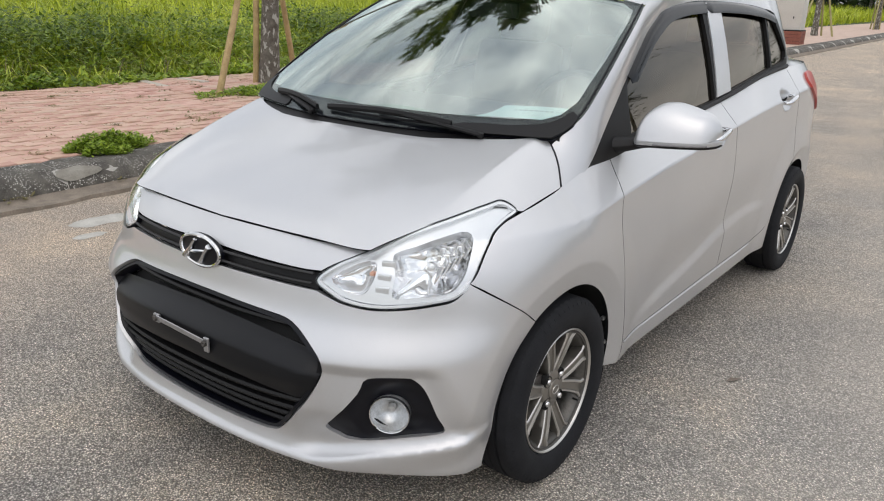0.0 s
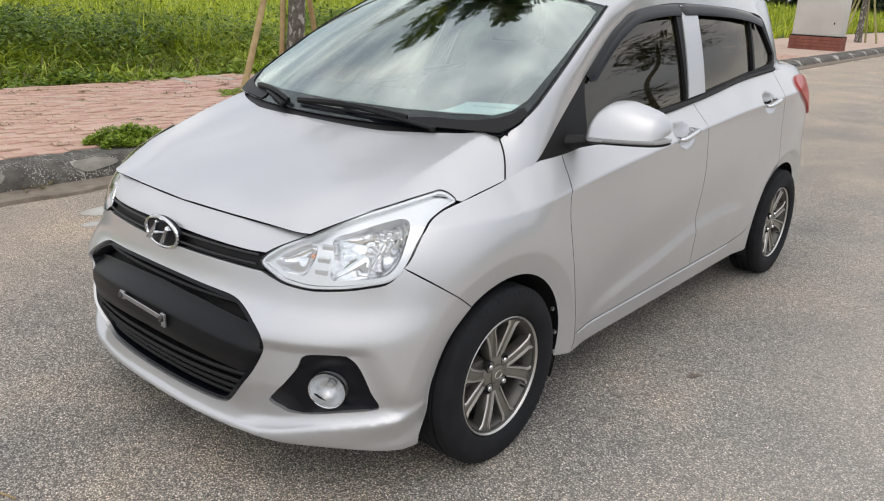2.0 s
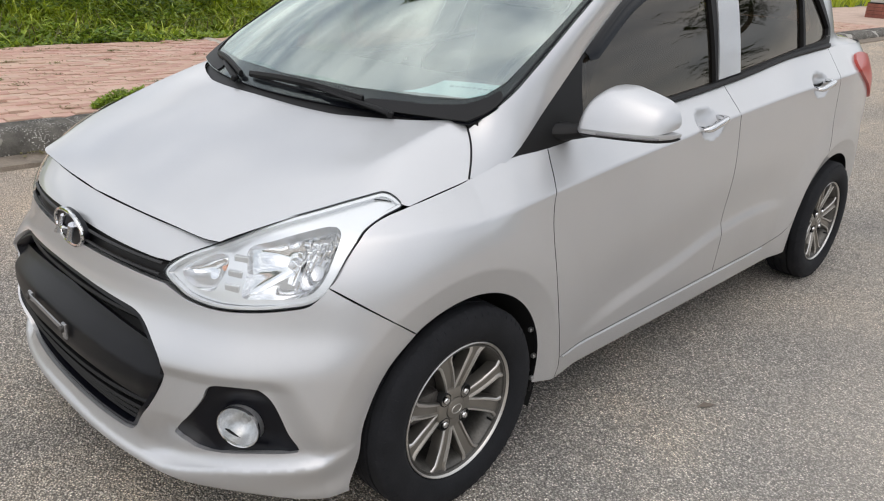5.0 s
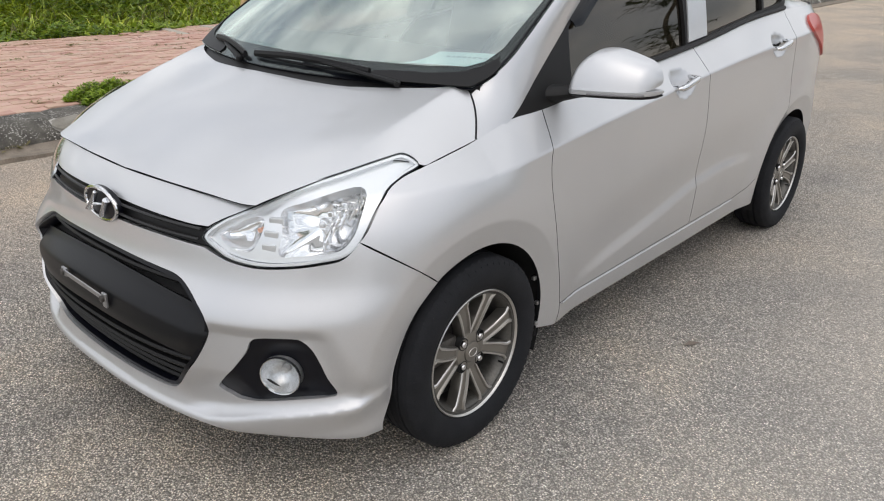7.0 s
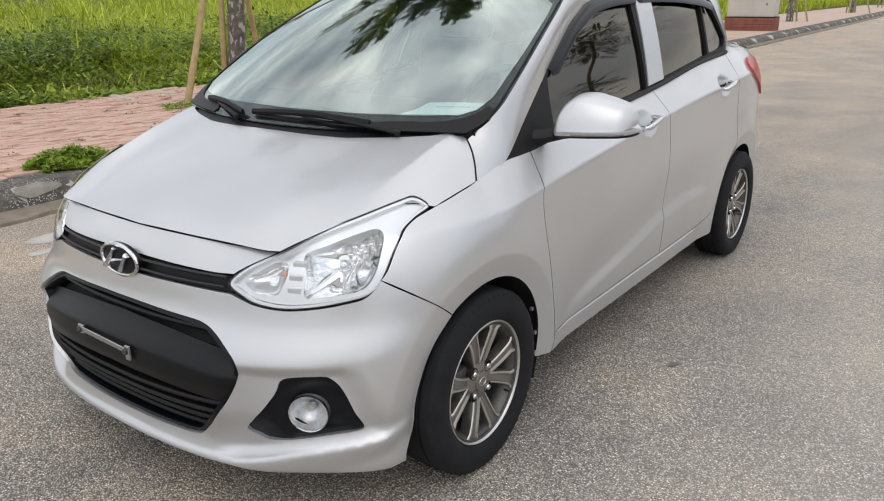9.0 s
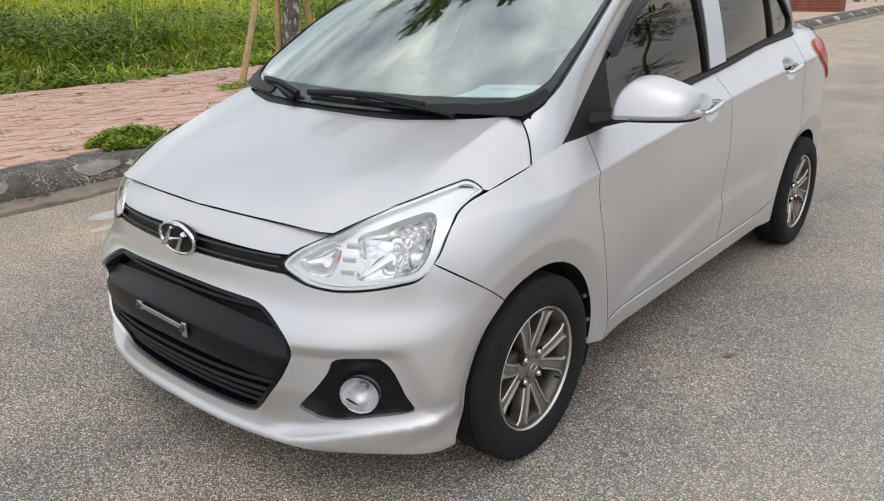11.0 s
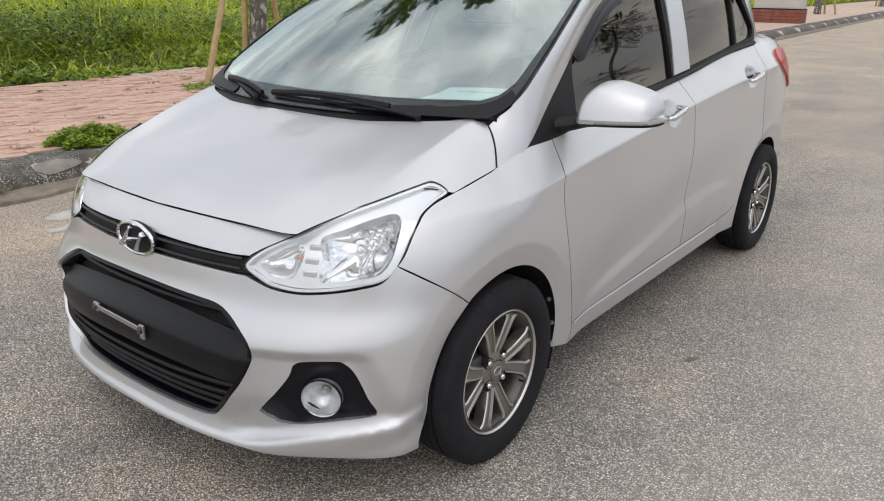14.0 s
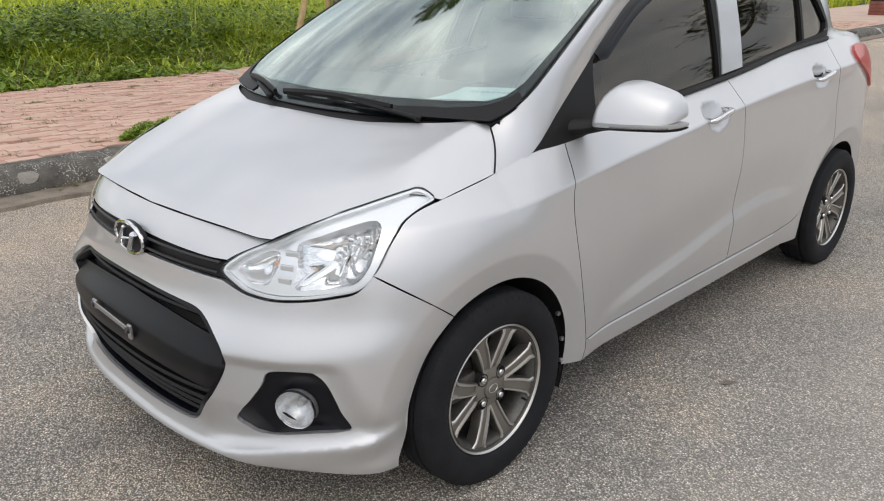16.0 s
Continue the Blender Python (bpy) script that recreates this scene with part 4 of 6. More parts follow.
    for i in range(5):
        o = block((0.006, 0.05, 0.060 - 0.006 * i), (0, 0, 0), 0.002, 1)
        x0 = 0.655 + 0.008 * i
        at = face(sgn * face_a(x0, 0.705), 0.705 + 0.012 * i) - n * 0.046
        bmesh.ops.transform(o, matrix=Matrix.Translation(at) @ pose(0, 0, 0, 10, 24 * sgn, (35 + 5 * i) * sgn), verts=o.verts)
        on_car(part("reflector_rib", o, REFLECTOR, lamp))


    # ladder of small mirrors under the head of the main reflector
    for i in range(4):
        for j in range(2):
            x0, z0 = 0.640 + 0.014 * i, 0.752 - 0.017 * j + 0.002 * i
            o = block((0.0125, 0.010, 0.014), (0, 0, 0), 0.0015, 1)
            bmesh.ops.transform(o, matrix=Matrix.Translation(face(sgn * face_a(x0, z0), z0) - n * 0.044) @ pose(0, 0, 0, 18 - 12 * j, 0, (30 + 6 * i) * sgn), verts=o.verts)
            on_car(part("mirror_facet", o, REFLECTOR, lamp))


def bonnet():
    half = [(0.0, -0.531), (0.217, -0.521), (0.395, -0.502), (0.468, -0.489), (0.506, -0.474)]
    edge = [(0.506, -0.474), (0.556, -0.374), (0.604, -0.286), (0.649, -0.199), (0.675, -0.157), (0.700, -0.130), (0.74, -0.108)]
    flank_run = [(0.74, -0.108), (0.74, 0.0), (0.74, 0.074)]
    corner = [(0.74, 0.074), (0.695, 0.112), (0.664, 0.138), (0.636, 0.152), (0.603, 0.150)]
    rear = [(0.603, 0.150), (0.552, 0.096), (0.459, 0.043), (0.371, 0.006), (0.30, -0.018), (0.166, -0.036), (0.0, -0.040)]
    pts = []
    for run in (half, edge, flank_run, corner, rear):
        pts += spline([(hood_s(x, y), y) for x, y in run], 0.02)[:-1]
    pts.append(np.array((0.0, -0.040)))
    b = sheet("bonnet", hood, inset(mirrored(pts), 0.0008), PAINT, car, gap=0.018, depth=0.004, gap_shade=RUBBER_AND_SHADE, label="silver bonnet with faint sky reflections")
    on_car(b)


ARCH_R = 0.318


def arch(axle, t0, t1, n=40, r=ARCH_R):
    return [(axle + r * math.cos(radians(t)), HUB_Z + r * math.sin(radians(t))) for t in np.linspace(t0, t1, n)]


DOOR_FRONT = [(0.385, 0.895), (0.352, 0.836), (0.316, 0.746), (0.338, 0.545), (0.405, 0.287)]
DOOR_FOOT_A = [(0.405, 0.287), (0.9, 0.290), (1.365, 0.292)]
DOOR_FOOT_B = [(1.365, 0.292), (1.70, 0.292), (1.85, 0.296), (1.96, 0.315), (2.055, 0.372), (2.13, 0.45), (2.20, 0.53), (2.258, 0.60)]
B_LINE = [(1.365, 0.292), (1.372, 0.694), (1.366, 0.86), (1.372, 0.990)]
DOOR_REAR = [(2.258, 0.60), (2.270, 0.722), (2.279, 0.866), (2.283, 0.93), (2.30, 1.055)]


def belt_run(y0, y1, n=14):
    return [(y, float(belt(y))) for y in np.linspace(y0, y1, n)]


FOLDS = [[(y, float(shoulder(y)) + d) for y in np.linspace(-0.05, 2.6, 50)] for d in (-0.006, 0, 0.006)] + [arch(ax, -20, t1, 50, FLARE + d) for ax, t1 in ((AXLE_F, 122), (AXLE_R, 200)) for d in (-0.006, 0, 0.006)]


def flank_panels(sgn):
    def lay(name, loop, **more):
        o = sheet(name, side, inset(loop, GAP), PAINT, car, gap=0.0105, depth=0.016, side_sign=sgn, gap_shade=RUBBER_AND_SHADE, ridges=FOLDS, **more)
        on_car(o)
        return o
    # wing
    top = [(-0.118, 0.823), (-0.03, 0.838), (0.074, 0.8525), (0.194, 0.877), (0.27, 0.884), (0.385, 0.895)]
    foot = [(0.405, 0.287), (0.41, 0.25), (0.40, 0.216)]
    back_arch = arch(AXLE_F, -9, 118.5)
    lamp_edge = [(-0.342, 0.680)] + [(float(face(face_a(x, z), z)[1]) + 0.0005, z) for x, z in ((0.7215, 0.700), (0.719, 0.747), (0.712, 0.782), (0.712, 0.806))] + [(-0.118, 0.823)]
    wing = outline([top, DOOR_FRONT, foot, [foot[-1], (0.335, 0.222), back_arch[0]], back_arch, [back_arch[-1], SEAM[-1]], SEAM[::-1], lamp_edge], 0.018)
    lay("wing", wing, label="silver front wing")
    fd = outline([belt_run(0.385, 1.372), B_LINE[::-1], DOOR_FOOT_A[::-1], DOOR_FRONT[::-1]], 0.02)
    front_door = lay("front_door", fd, label="silver front door")
    rd = outline([belt_run(1.372, 2.30), DOOR_REAR[::-1], DOOR_FOOT_B[::-1], B_LINE], 0.02)
    rear_door = lay("rear_door", rd, label="silver rear door")
    sill = outline([DOOR_FOOT_A, DOOR_FOOT_B[:5], [(2.055, 0.372), (2.112, 0.30)], [(2.112, 0.30), (2.10, 0.225), (2.05, 0.212)], [(2.05, 0.212), (1.2, 0.212), (0.40, 0.216)], [(0.40, 0.216), (0.41, 0.25), (0.405, 0.287)]], 0.02)
    lay("sill", sill)
    # thin bead added to catch light, imitating the highlight on the sill's edge
    on_car(tube("sill_glint", [(sgn * (float(side(y, 0.281)[0]) + 0.001), y, 0.281 + 0.003 * (y > 1.7)) for y in np.linspace(0.42, 1.80, 30)], 0.0035, PAINT, car, 6))
    ra = arch(AXLE_R, -8, 172)
    q = outline([belt_run(2.30, 2.98, 8), [(2.98, 1.055), (3.01, 0.8), (3.0, 0.45), (2.93, 0.24)], [(2.93, 0.24), (2.80, 0.225), ra[0]], ra,
                 [ra[-1], (2.112, 0.30)], [(2.112, 0.30), (2.055, 0.372)], DOOR_FOOT_B[4:], DOOR_REAR], 0.02)
    lay("rear_quarter", q, label="silver rear quarter panel")
    # tail lamp
    tl = outline([[(2.515, 0.995), (2.57, 1.018), (2.66, 1.018), (2.80, 1.00)], [(2.80, 1.00), (2.87, 0.92), (2.86, 0.80)], [(2.86, 0.80), (2.77, 0.825), (2.67, 0.885), (2.58, 0.925), (2.515, 0.952)], [(2.515, 0.952), (2.508, 0.975), (2.515, 0.995)]], 0.015)
    t = sheet("tail_light", side, tl, RED, car, gap=0.02, depth=0.012, lift=0.012, side_sign=sgn, label="red tail light")
    on_car(t)
    # wheel arch liners, with clips at the wing's rear edge
    for ax in (AXLE_F, AXLE_R):
        rows = []
        for x in np.linspace(0.795, 0.50, 6):
            rows.append([(sgn * min(x, 0.795 - 0.06 * (ax == AXLE_F) * float(step(0.0, 0.12, -math.cos(t)))), ax + (ARCH_R + 0.012) * math.cos(t), HUB_Z + (ARCH_R + 0.012) * math.sin(t)) for t in np.linspace(radians(-22), radians(202), 40)])
        ln = loft("arch_liner", rows, DARK, car)
        fill = [[(sgn * 0.50, ax + k * (ARCH_R + 0.02) * math.cos(t), HUB_Z + k * (ARCH_R + 0.02) * math.sin(t)) for t in np.linspace(0, 2 * math.pi, 32, endpoint=False)] for k in (0.02, 1.0)]
        on_car(ln, loft("arch_wall", fill, DARK, ln, True))
        if ax == AXLE_F:
            for a in (24, 7, -6):
                r = ARCH_R - 0.002
                o = block((0.012, 0.014, 0.012), (sgn * 0.792, ax + r * math.cos(radians(a)), HUB_Z + r * math.sin(radians(a))), 0.002, 1)
                on_car(part("clip", o, STEEL, ln))
        o = block((0.17, 0.012, 0.17 if ax else 0.06), (sgn * 0.705, ax + ARCH_R + 0.004, 0.235 if ax else 0.225), 0.003, 1, (-8, 0, 0))
        on_car(part("mud_flap", o, BLACK, ln, "black mud flap"))
    # handles: a chrome bar over a hollow
    for hy, hz, door, long in ((1.165, 0.872, front_door, 0.165), (2.085, 0.925, rear_door, 0.16)):
        pts, rad = [], []
        for k in np.linspace(-1, 1, 13):
            y = hy + k * long / 2
            z = hz + 0.004 + k * 0.012
            p = flank_base(y, z)
            pts.append((sgn * (p[0] + 0.014 + 0.014 * (1 - k ** 8)), y, z))
            rad.append(0.0118 * (1 - 0.55 * k ** 6))
        h = tube("door_handle", pts, rad, CHROME, door, 10, "chrome door handle", 1.0)
        on_car(h)
        for k in (-0.86, 0.86):
            y = hy + k * long / 2
            z = hz + 0.004 + k * 0.012
            p = flank_base(y, z)
            o = block((0.035, 0.022, 0.016), (sgn * (p[0] + 0.002), y, z), 0.004, 2)
            on_car(part("handle_mount", o, CHROME, h, "", True))
    # cabin side: black frame, panes, pillar strips, rain visors
    head = [(0.222, 0.882), (0.385, 0.983), (0.51, 1.063), (0.60, 1.120), (0.71, 1.184), (0.825, 1.246), (0.93, 1.289), (1.035, 1.322), (1.30, 1.352), (1.566, 1.356), (1.9, 1.346), (2.10, 1.330), (2.252, 1.305), (2.31, 1.218), (2.358, 1.138)]
    foot = [(y, float(belt(y)) - 0.013 * float(1 - step(0.50, 0.72, y))) for y in np.linspace(2.30, 0.34, 24)]
    frame_loop = outline([head, [(2.358, 1.138), (2.345, 1.10), (2.30, float(belt(2.30)))], foot, [foot[-1], (0.26, 0.868), (0.222, 0.880)]], 0.025)
    g_front = outline([[(0.545, 0.940), (0.562, 1.036), (0.583, 1.095)], [(0.583, 1.095), (0.71, 1.168), (0.825, 1.229), (0.93, 1.272), (1.035, 1.304), (1.37, 1.334)], [(1.37, 1.328), (1.310, 0.985)], [(1.310, 0.985), (0.93, 0.958), (0.548, 0.940)]], 0.025)
    g_rear = outline([[(1.55, 1.333), (1.75, 1.329), (2.095, 1.304)], [(2.095, 1.304), (2.040, 1.070)], [(2.040, 1.070), (1.78, 1.040), (1.495, 1.008)], [(1.495, 1.008), (1.55, 1.333)]], 0.025)
    g_quarter = outline([[(2.112, 1.302), (2.218, 1.288)], [(2.218, 1.288), (2.275, 1.205), (2.326, 1.134)], [(2.326, 1.134), (2.305, 1.106), (2.244, 1.087), (2.062, 1.071)], [(2.062, 1.071), (2.112, 1.302)]], 0.025)
    fr = sheet("window_frame", cabin, frame_loop, BLACK, car, [g_front, g_rear, g_quarter], 0.03, 0.02, lift=0.003, side_sign=sgn, label="black window surround with door mirror triangle")
    on_car(fr)
    for nm, loop in (("front_window", g_front), ("rear_window", g_rear), ("quarter_window", g_quarter)):
        gl = sheet(nm, cabin, loop, TINT, car, gap=0.05, depth=0.0, lift=-0.010, side_sign=sgn, label="tinted side window mirroring trees and sky")
        gl.visible_shadow = False
        on_car(gl)
    strip = outline([[(1.418, 1.345), (1.562, 1.345)], [(1.562, 1.345), (1.483, 1.006)], [(1.483, 1.006), (1.326, 0.992)], [(1.326, 0.992), (1.418, 1.345)]], 0.03)
    on_car(sheet("door_pillar", cabin, strip, PAINT, car, gap=0.03, depth=0.010, lift=0.008, side_sign=sgn, label="silver door pillar between the side windows"))

    def visor(ctrl, name):
        rows = []
        line = spline(ctrl, 0.03)
        for (y, z), (dy, dz) in zip(line, np.gradient(np.array(line), axis=0)):
            q = np.array((-dz, dy)) / math.hypot(dy, dz)
            row = []
            thin = float(step(line[0][0] - 0.002, line[0][0] + 0.03, y)) * 0.4 + 0.6
            for k, lift in ((0.010, -0.002), (0.006, 0.008), (-0.010, 0.015), (-0.036, 0.012), (-0.037, 0.008), (-0.012, 0.010)):
                k, lift = k * thin, lift * (0.3 + 0.7 * thin)
                yy, zz = y + q[0] * k, z + q[1] * k
                row.append((sgn * (float(cabin_x(yy, zz)) + lift), yy, zz))
            rows.append(row)
        on_car(loft(name, rows, VISOR, car, True, True, "smoked rain visor over the side window"))
    visor([(0.60, 1.112), (0.71, 1.176), (0.825, 1.238), (0.93, 1.281), (1.035, 1.314), (1.20, 1.336), (1.405, 1.346)], "rain_visor")
    visor([(1.415, 1.346), (1.6, 1.347), (1.85, 1.340), (2.05, 1.326), (2.15, 1.314), (2.235, 1.295)], "rain_visor")
    belt_pts = [(sgn * (float(cabin_x(y, belt(y) + 0.006)) + 0.003), y, float(belt(y)) + 0.006) for y in np.linspace(0.60, 2.31, 30)]
    on_car(tube("belt_trim", belt_pts, 0.011, BLACK, car, 6, flat=1.0))
    # roof side: from the bonnet's corner up the pillar and back over the doors
    inner = [np.array(screen(float(screen_half(t)), t)) for t in np.linspace(0, 1, 9)]
    inner[0] = np.array((0.640, 0.150, 0.950))
    inner += [np.array(q) for q in ((0.566, 0.98, 1.372), (0.545, 1.3, 1.428), (0.535, 1.7, 1.450), (0.525, 2.1, 1.448), (0.505, 2.5, 1.428), (0.45, 2.80, 1.38))]
    outer = [(0.718, 0.076, 0.857)] + [(float(cabin_x(y, z)) + 0.004, y, z) for y, z in head]
    outer += [(float(cabin_x(2.55, 1.20)), 2.55, 1.20), (float(cabin_x(2.80, 1.20)), 2.80, 1.20)]
    outer = outer[:14] + outer[-2:]
    A, B = spline(inner, 0.02), spline(outer, 0.02)
    n = 90
    A = [A[int(i)] for i in np.linspace(0, len(A) - 1, n)]
    # each inner point is joined with the outer point abreast of it
    Bs = np.array(B)
    pick = np.clip(np.interp(np.linspace(0, 1, n), [0, 0.05, 0.42, 0.55, 1], [0, 0.06, 0.38, 0.52, 1]), 0, 1)
    B = [Bs[int(round(k * (len(Bs) - 1)))] for k in pick]
    rows = []
    for p, q in zip(A, B):
        out = np.array((0.75, -0.15, 0.65))
        rows.append([(np.array(p) * (1 - k) + np.array(q) * k + out * (0.003 + 0.014 * float(step(0.12, 0.6, q[1]))) * math.sin(math.pi * (0.14 + 0.86 * k ** 0.7))) * (sgn, 1, 1) for k in np.linspace(0, 1, 9)])
    # its foot takes up the bonnet's surface along their seam
    foot_row = []
    for k in np.linspace(0, 1, 9):
        x, y = 0.640 + 0.084 * k, 0.150 - 0.077 * k + 0.010 * math.sin(math.pi * k)
        foot_row.append(np.array(hood(hood_s(x, y), y)) * (sgn, 1, 1))
    shift = [np.array(a) - np.array(b) for a, b in zip(foot_row, rows[0])]
    for i in range(14):
        fade = 1 - float(step(0, 14, i))
        rows[i] = [np.array(p) + s * fade for p, s in zip(rows[i], shift)]
    rail = loft("roof_rail", rows, PAINT, car, label="silver windscreen pillar and roof side")
    # dark tube laid on the seam in place of a shaded gap
    on_car(rail, tube("bonnet_seam_shade", [np.array(p) + (0, 0, 0.0008) for p in foot_row], 0.0026, RUBBER_AND_SHADE, rail, 6))
    # rear pillar
    cp = outline([[(2.10, 1.330), (2.252, 1.305), (2.31, 1.218), (2.358, 1.138)], [(2.358, 1.138), (2.345, 1.10), (2.30, float(belt(2.30)))], [(2.30, float(belt(2.30))), (2.86, 1.06)], [(2.86, 1.06), (2.84, 1.2), (2.78, 1.33)], [(2.78, 1.33), (2.4, 1.385), (2.10, 1.330)]], 0.025)
    on_car(sheet("rear_pillar", cabin, cp, PAINT, car, gap=0.03, depth=0.01, lift=0.001, side_sign=sgn))
    ledge = []
    for y in np.linspace(2.29, 2.97, 18):
        b = float(belt(y))
        x0, x1 = float(side_x(y, b - 0.008)) - 0.002, float(cabin_x(y, b + 0.03)) - 0.001
        x1 = min(x1, x0 - 0.004)
        ledge.append([(sgn * x0, y, b - 0.008), (sgn * (x0 * 0.7 + x1 * 0.3), y, b + 0.008), (sgn * (x0 * 0.25 + x1 * 0.75), y, b + 0.022), (sgn * x1, y, b + 0.045)])
    on_car(loft("quarter_ledge", ledge, PAINT, car))
    # mirror
    arm = [(0.640, 0.400, 0.914), (0.72, 0.455, 0.921), (0.775, 0.488, 0.929), (0.84, 0.508, 0.935), (0.91, 0.53, 0.937)]
    mr = tube("door_mirror", [(sgn * x, y, z) for x, y, z in arm], [0.046, 0.034, 0.023, 0.016, 0.009], BLACK, car, 12, "silver door mirror on a black foot", 0.75)
    cap_top = pchip([0, 0.06, 0.16, 0.28, 0.40, 0.6, 0.8, 0.93, 1], [0.990, 1.014, 1.040, 1.055, 1.056, 1.046, 1.031, 1.019, 1.010])
    ks = 0.5 - 0.5 * np.cos(np.linspace(0, math.pi, 31))

    def round_end(k):
        a, b = max(0.0, (0.12 - k) / 0.12), max(0.0, (k - 0.80) / 0.20)
        return max(0.06, (1 - a ** 2.2) ** 0.5 * (1 - b ** 2.4) ** 0.5)

    def depth_at(k):
        return 0.088 * (0.45 + 0.55 * math.sin(math.pi * min(0.90, 0.18 + k * 0.72)) ** 0.7) * round_end(k) ** 0.8

    rows, foot_rows, skirt_rows = [], [], []
    for k in ks:
        k = float(k)
        x, y, e = 0.757 + 0.232 * k, 0.500 + 0.075 * k, round_end(k)
        bot = 0.944 + 0.006 * k
        mid = bot + 0.30 * (float(cap_top(k)) - bot)
        top, low, deep = mid + (float(cap_top(k)) - mid) * e, mid - (mid - bot) * e, depth_at(k)
        row = []
        for t in np.linspace(0, math.pi / 2, 17):
            z = low + (top - low) * math.cos(t) ** 0.75
            row.append((sgn * x, y - deep * math.sin(t) ** 0.62 + 0.30 * (z - low), z))
        rows.append(row)
        x = 0.754 + 0.240 * k
        skirt_rows.append([(sgn * x, y + 0.002 - (deep - 0.001) * q, 0.941 + 0.008 * k + (dz - 0.012) * (0.35 + 0.65 * e)) for q, dz in ((0.0, -0.001), (0.88, -0.001), (0.96, 0.001), (1.0, 0.006), (1.0, 0.012), (0.98, 0.016), (0.6, 0.017), (0.0, 0.017))])
        foot_rows.append([(sgn * x, y + 0.002 - (deep - 0.003) * q, 0.931 + 0.008 * k + dz * e) for q, dz in ((0.0, 0.002), (0.9, 0.002), (0.97, -0.001), (0.93, -0.006), (0.8, -0.010), (0.4, -0.013), (0.0, -0.012))])
    cap = loft("mirror_cap", rows, PAINT, mr, label="silver mirror cap")
    skirt = loft("mirror_skirt", skirt_rows, SKIRT, mr, True, True, label="dull silver lower edge of the mirror")
    on_car(skirt)
    under = loft("mirror_foot", foot_rows, BLACK, mr, True, True)
    glass = loft("mirror_glass", [[(sgn * (0.765 + 0.205 * k), 0.503 + 0.072 * k, 0.950 + 0.070 * t * (1 - 0.3 * k)) for t in (0, 0.5, 1)] for k in np.linspace(0.06, 0.92, 8)], CHROME, mr)
    line = tube("indicator", [(sgn * (0.754 + 0.240 * k), 0.502 + 0.075 * k - (depth_at(k) - 0.0005), 0.9335 + 0.008 * k) for k in np.linspace(0.30, 0.90, 16)], 0.0026, LAMP_GREY, mr, 6)
    on_car(mr, cap, under, glass, line)


def cowl_and_screen():
    run = [(float(screen_half(q)), q) for q in np.linspace(0.0, 1.0, 14)]
    loop = mirrored(outline([[(0.0, 0.0), (0.40, 0.0), run[0]], run, [run[-1], (0.3, 1.0), (0.0, 1.0)]], 0.03).tolist() + [(0.0, 1.0)])
    ws = sheet("windscreen", screen, loop, SCREEN, car, gap=0.05, depth=0.0, label="raked windscreen mirroring cloud and leaves")
    ws.visible_shadow = False
    inner = mirrored([(0, 0.085), (0.3, 0.085), (0.50, 0.090), (0.590, 0.100), (0.632, 0.135), (0.655, 0.20), (0.668, 0.5), (0.662, 0.80), (0.652, 0.91), (0.61, 0.955), (0.3, 0.962), (0, 0.962)])
    film = sheet("sun_film", screen, inset(inner, -0.004), FILM, ws, gap=0.05, depth=0.0, lift=0.0015, label="mirroring sun film on the glass")
    film.visible_shadow = False
    on_car(film)
    frit = sheet("screen_border", screen, inset(loop, 0.001), GLOSS, ws, [inner], 0.04, 0.004, lift=-0.005, label="black printed windscreen border")
    on_car(ws, frit)
    for sgn in (1, -1):
        edge_line = [np.array(screen(sgn * (float(screen_half(q)) - 0.009), q)) + (0, 0.0, 0.0) for q in np.linspace(0.01, 1.0, 40)]
        on_car(tube("screen_seal", edge_line, 0.0035, RUBBER_AND_SHADE, ws, 6))
    # dark trim of the windscreen pillars inside the glass
    for sgn in (1, -1):
        rows = []
        for q in np.linspace(0.03, 0.95, 12):
            h = float(screen_half(q))
            rows.append([np.array(screen(sgn * (h - dx), q)) + (0, 0.03 + dy, -0.03) for dx, dy in ((0.012, 0.0), (0.055, 0.01), (0.085, 0.06), (0.06, 0.10))])
        on_car(loft("pillar_trim", rows, DASH, car))
    # black scuttle between bonnet and glass
    rows = []
    rear = pchip([0.0, 0.166, 0.30, 0.371, 0.459, 0.552, 0.603, 0.66], [-0.040, -0.036, -0.018, 0.006, 0.043, 0.096, 0.148, 0.17])
    for x in np.linspace(-0.655, 0.655, 60):
        ax = abs(x)
        y0 = float(rear(ax)) - 0.03
        p = np.array(screen(x, 0.0))
        zh = float(hood(hood_s(x, min(y0 + 0.03, 0.14)), min(y0 + 0.03, 0.14))[2])
        rows.append([(x, y0, zh - 0.035), (x, y0 + 0.026, zh - 0.014), (x, (y0 + 0.03 + p[1]) / 2 + 0.01, (zh + p[2]) / 2 - 0.008), (x, p[1] + 0.02, p[2] + 0.004), (x, p[1] + 0.05, p[2] + 0.006)])
    on_car(loft("scuttle", rows, BLACK, car, label="black plastic scuttle below the windscreen"))
    for sgn in (1, -1):
        tip = [(0.662, 0.150), (float(screen_half(0.11)) - 0.006, 0.11), (float(screen_half(0.05)) - 0.004, 0.05), (0.640, 0.004)]
        loop = outline([[(0.36, 0.004), (0.36, 0.040), (0.50, 0.055)], [(0.50, 0.050), (0.590, 0.068), (0.635, 0.100), (0.662, 0.150)], tip, [tip[-1], (0.5, 0.004), (0.36, 0.004)]], 0.02)
        on_car(sheet("scuttle_corner", screen, loop, BLACK, car, gap=0.03, depth=0.004, lift=0.004, side_sign=sgn))
    # wipers: arm, blade frame, rubber

    def at(x, q, lift=0.012):
        e = 0.003
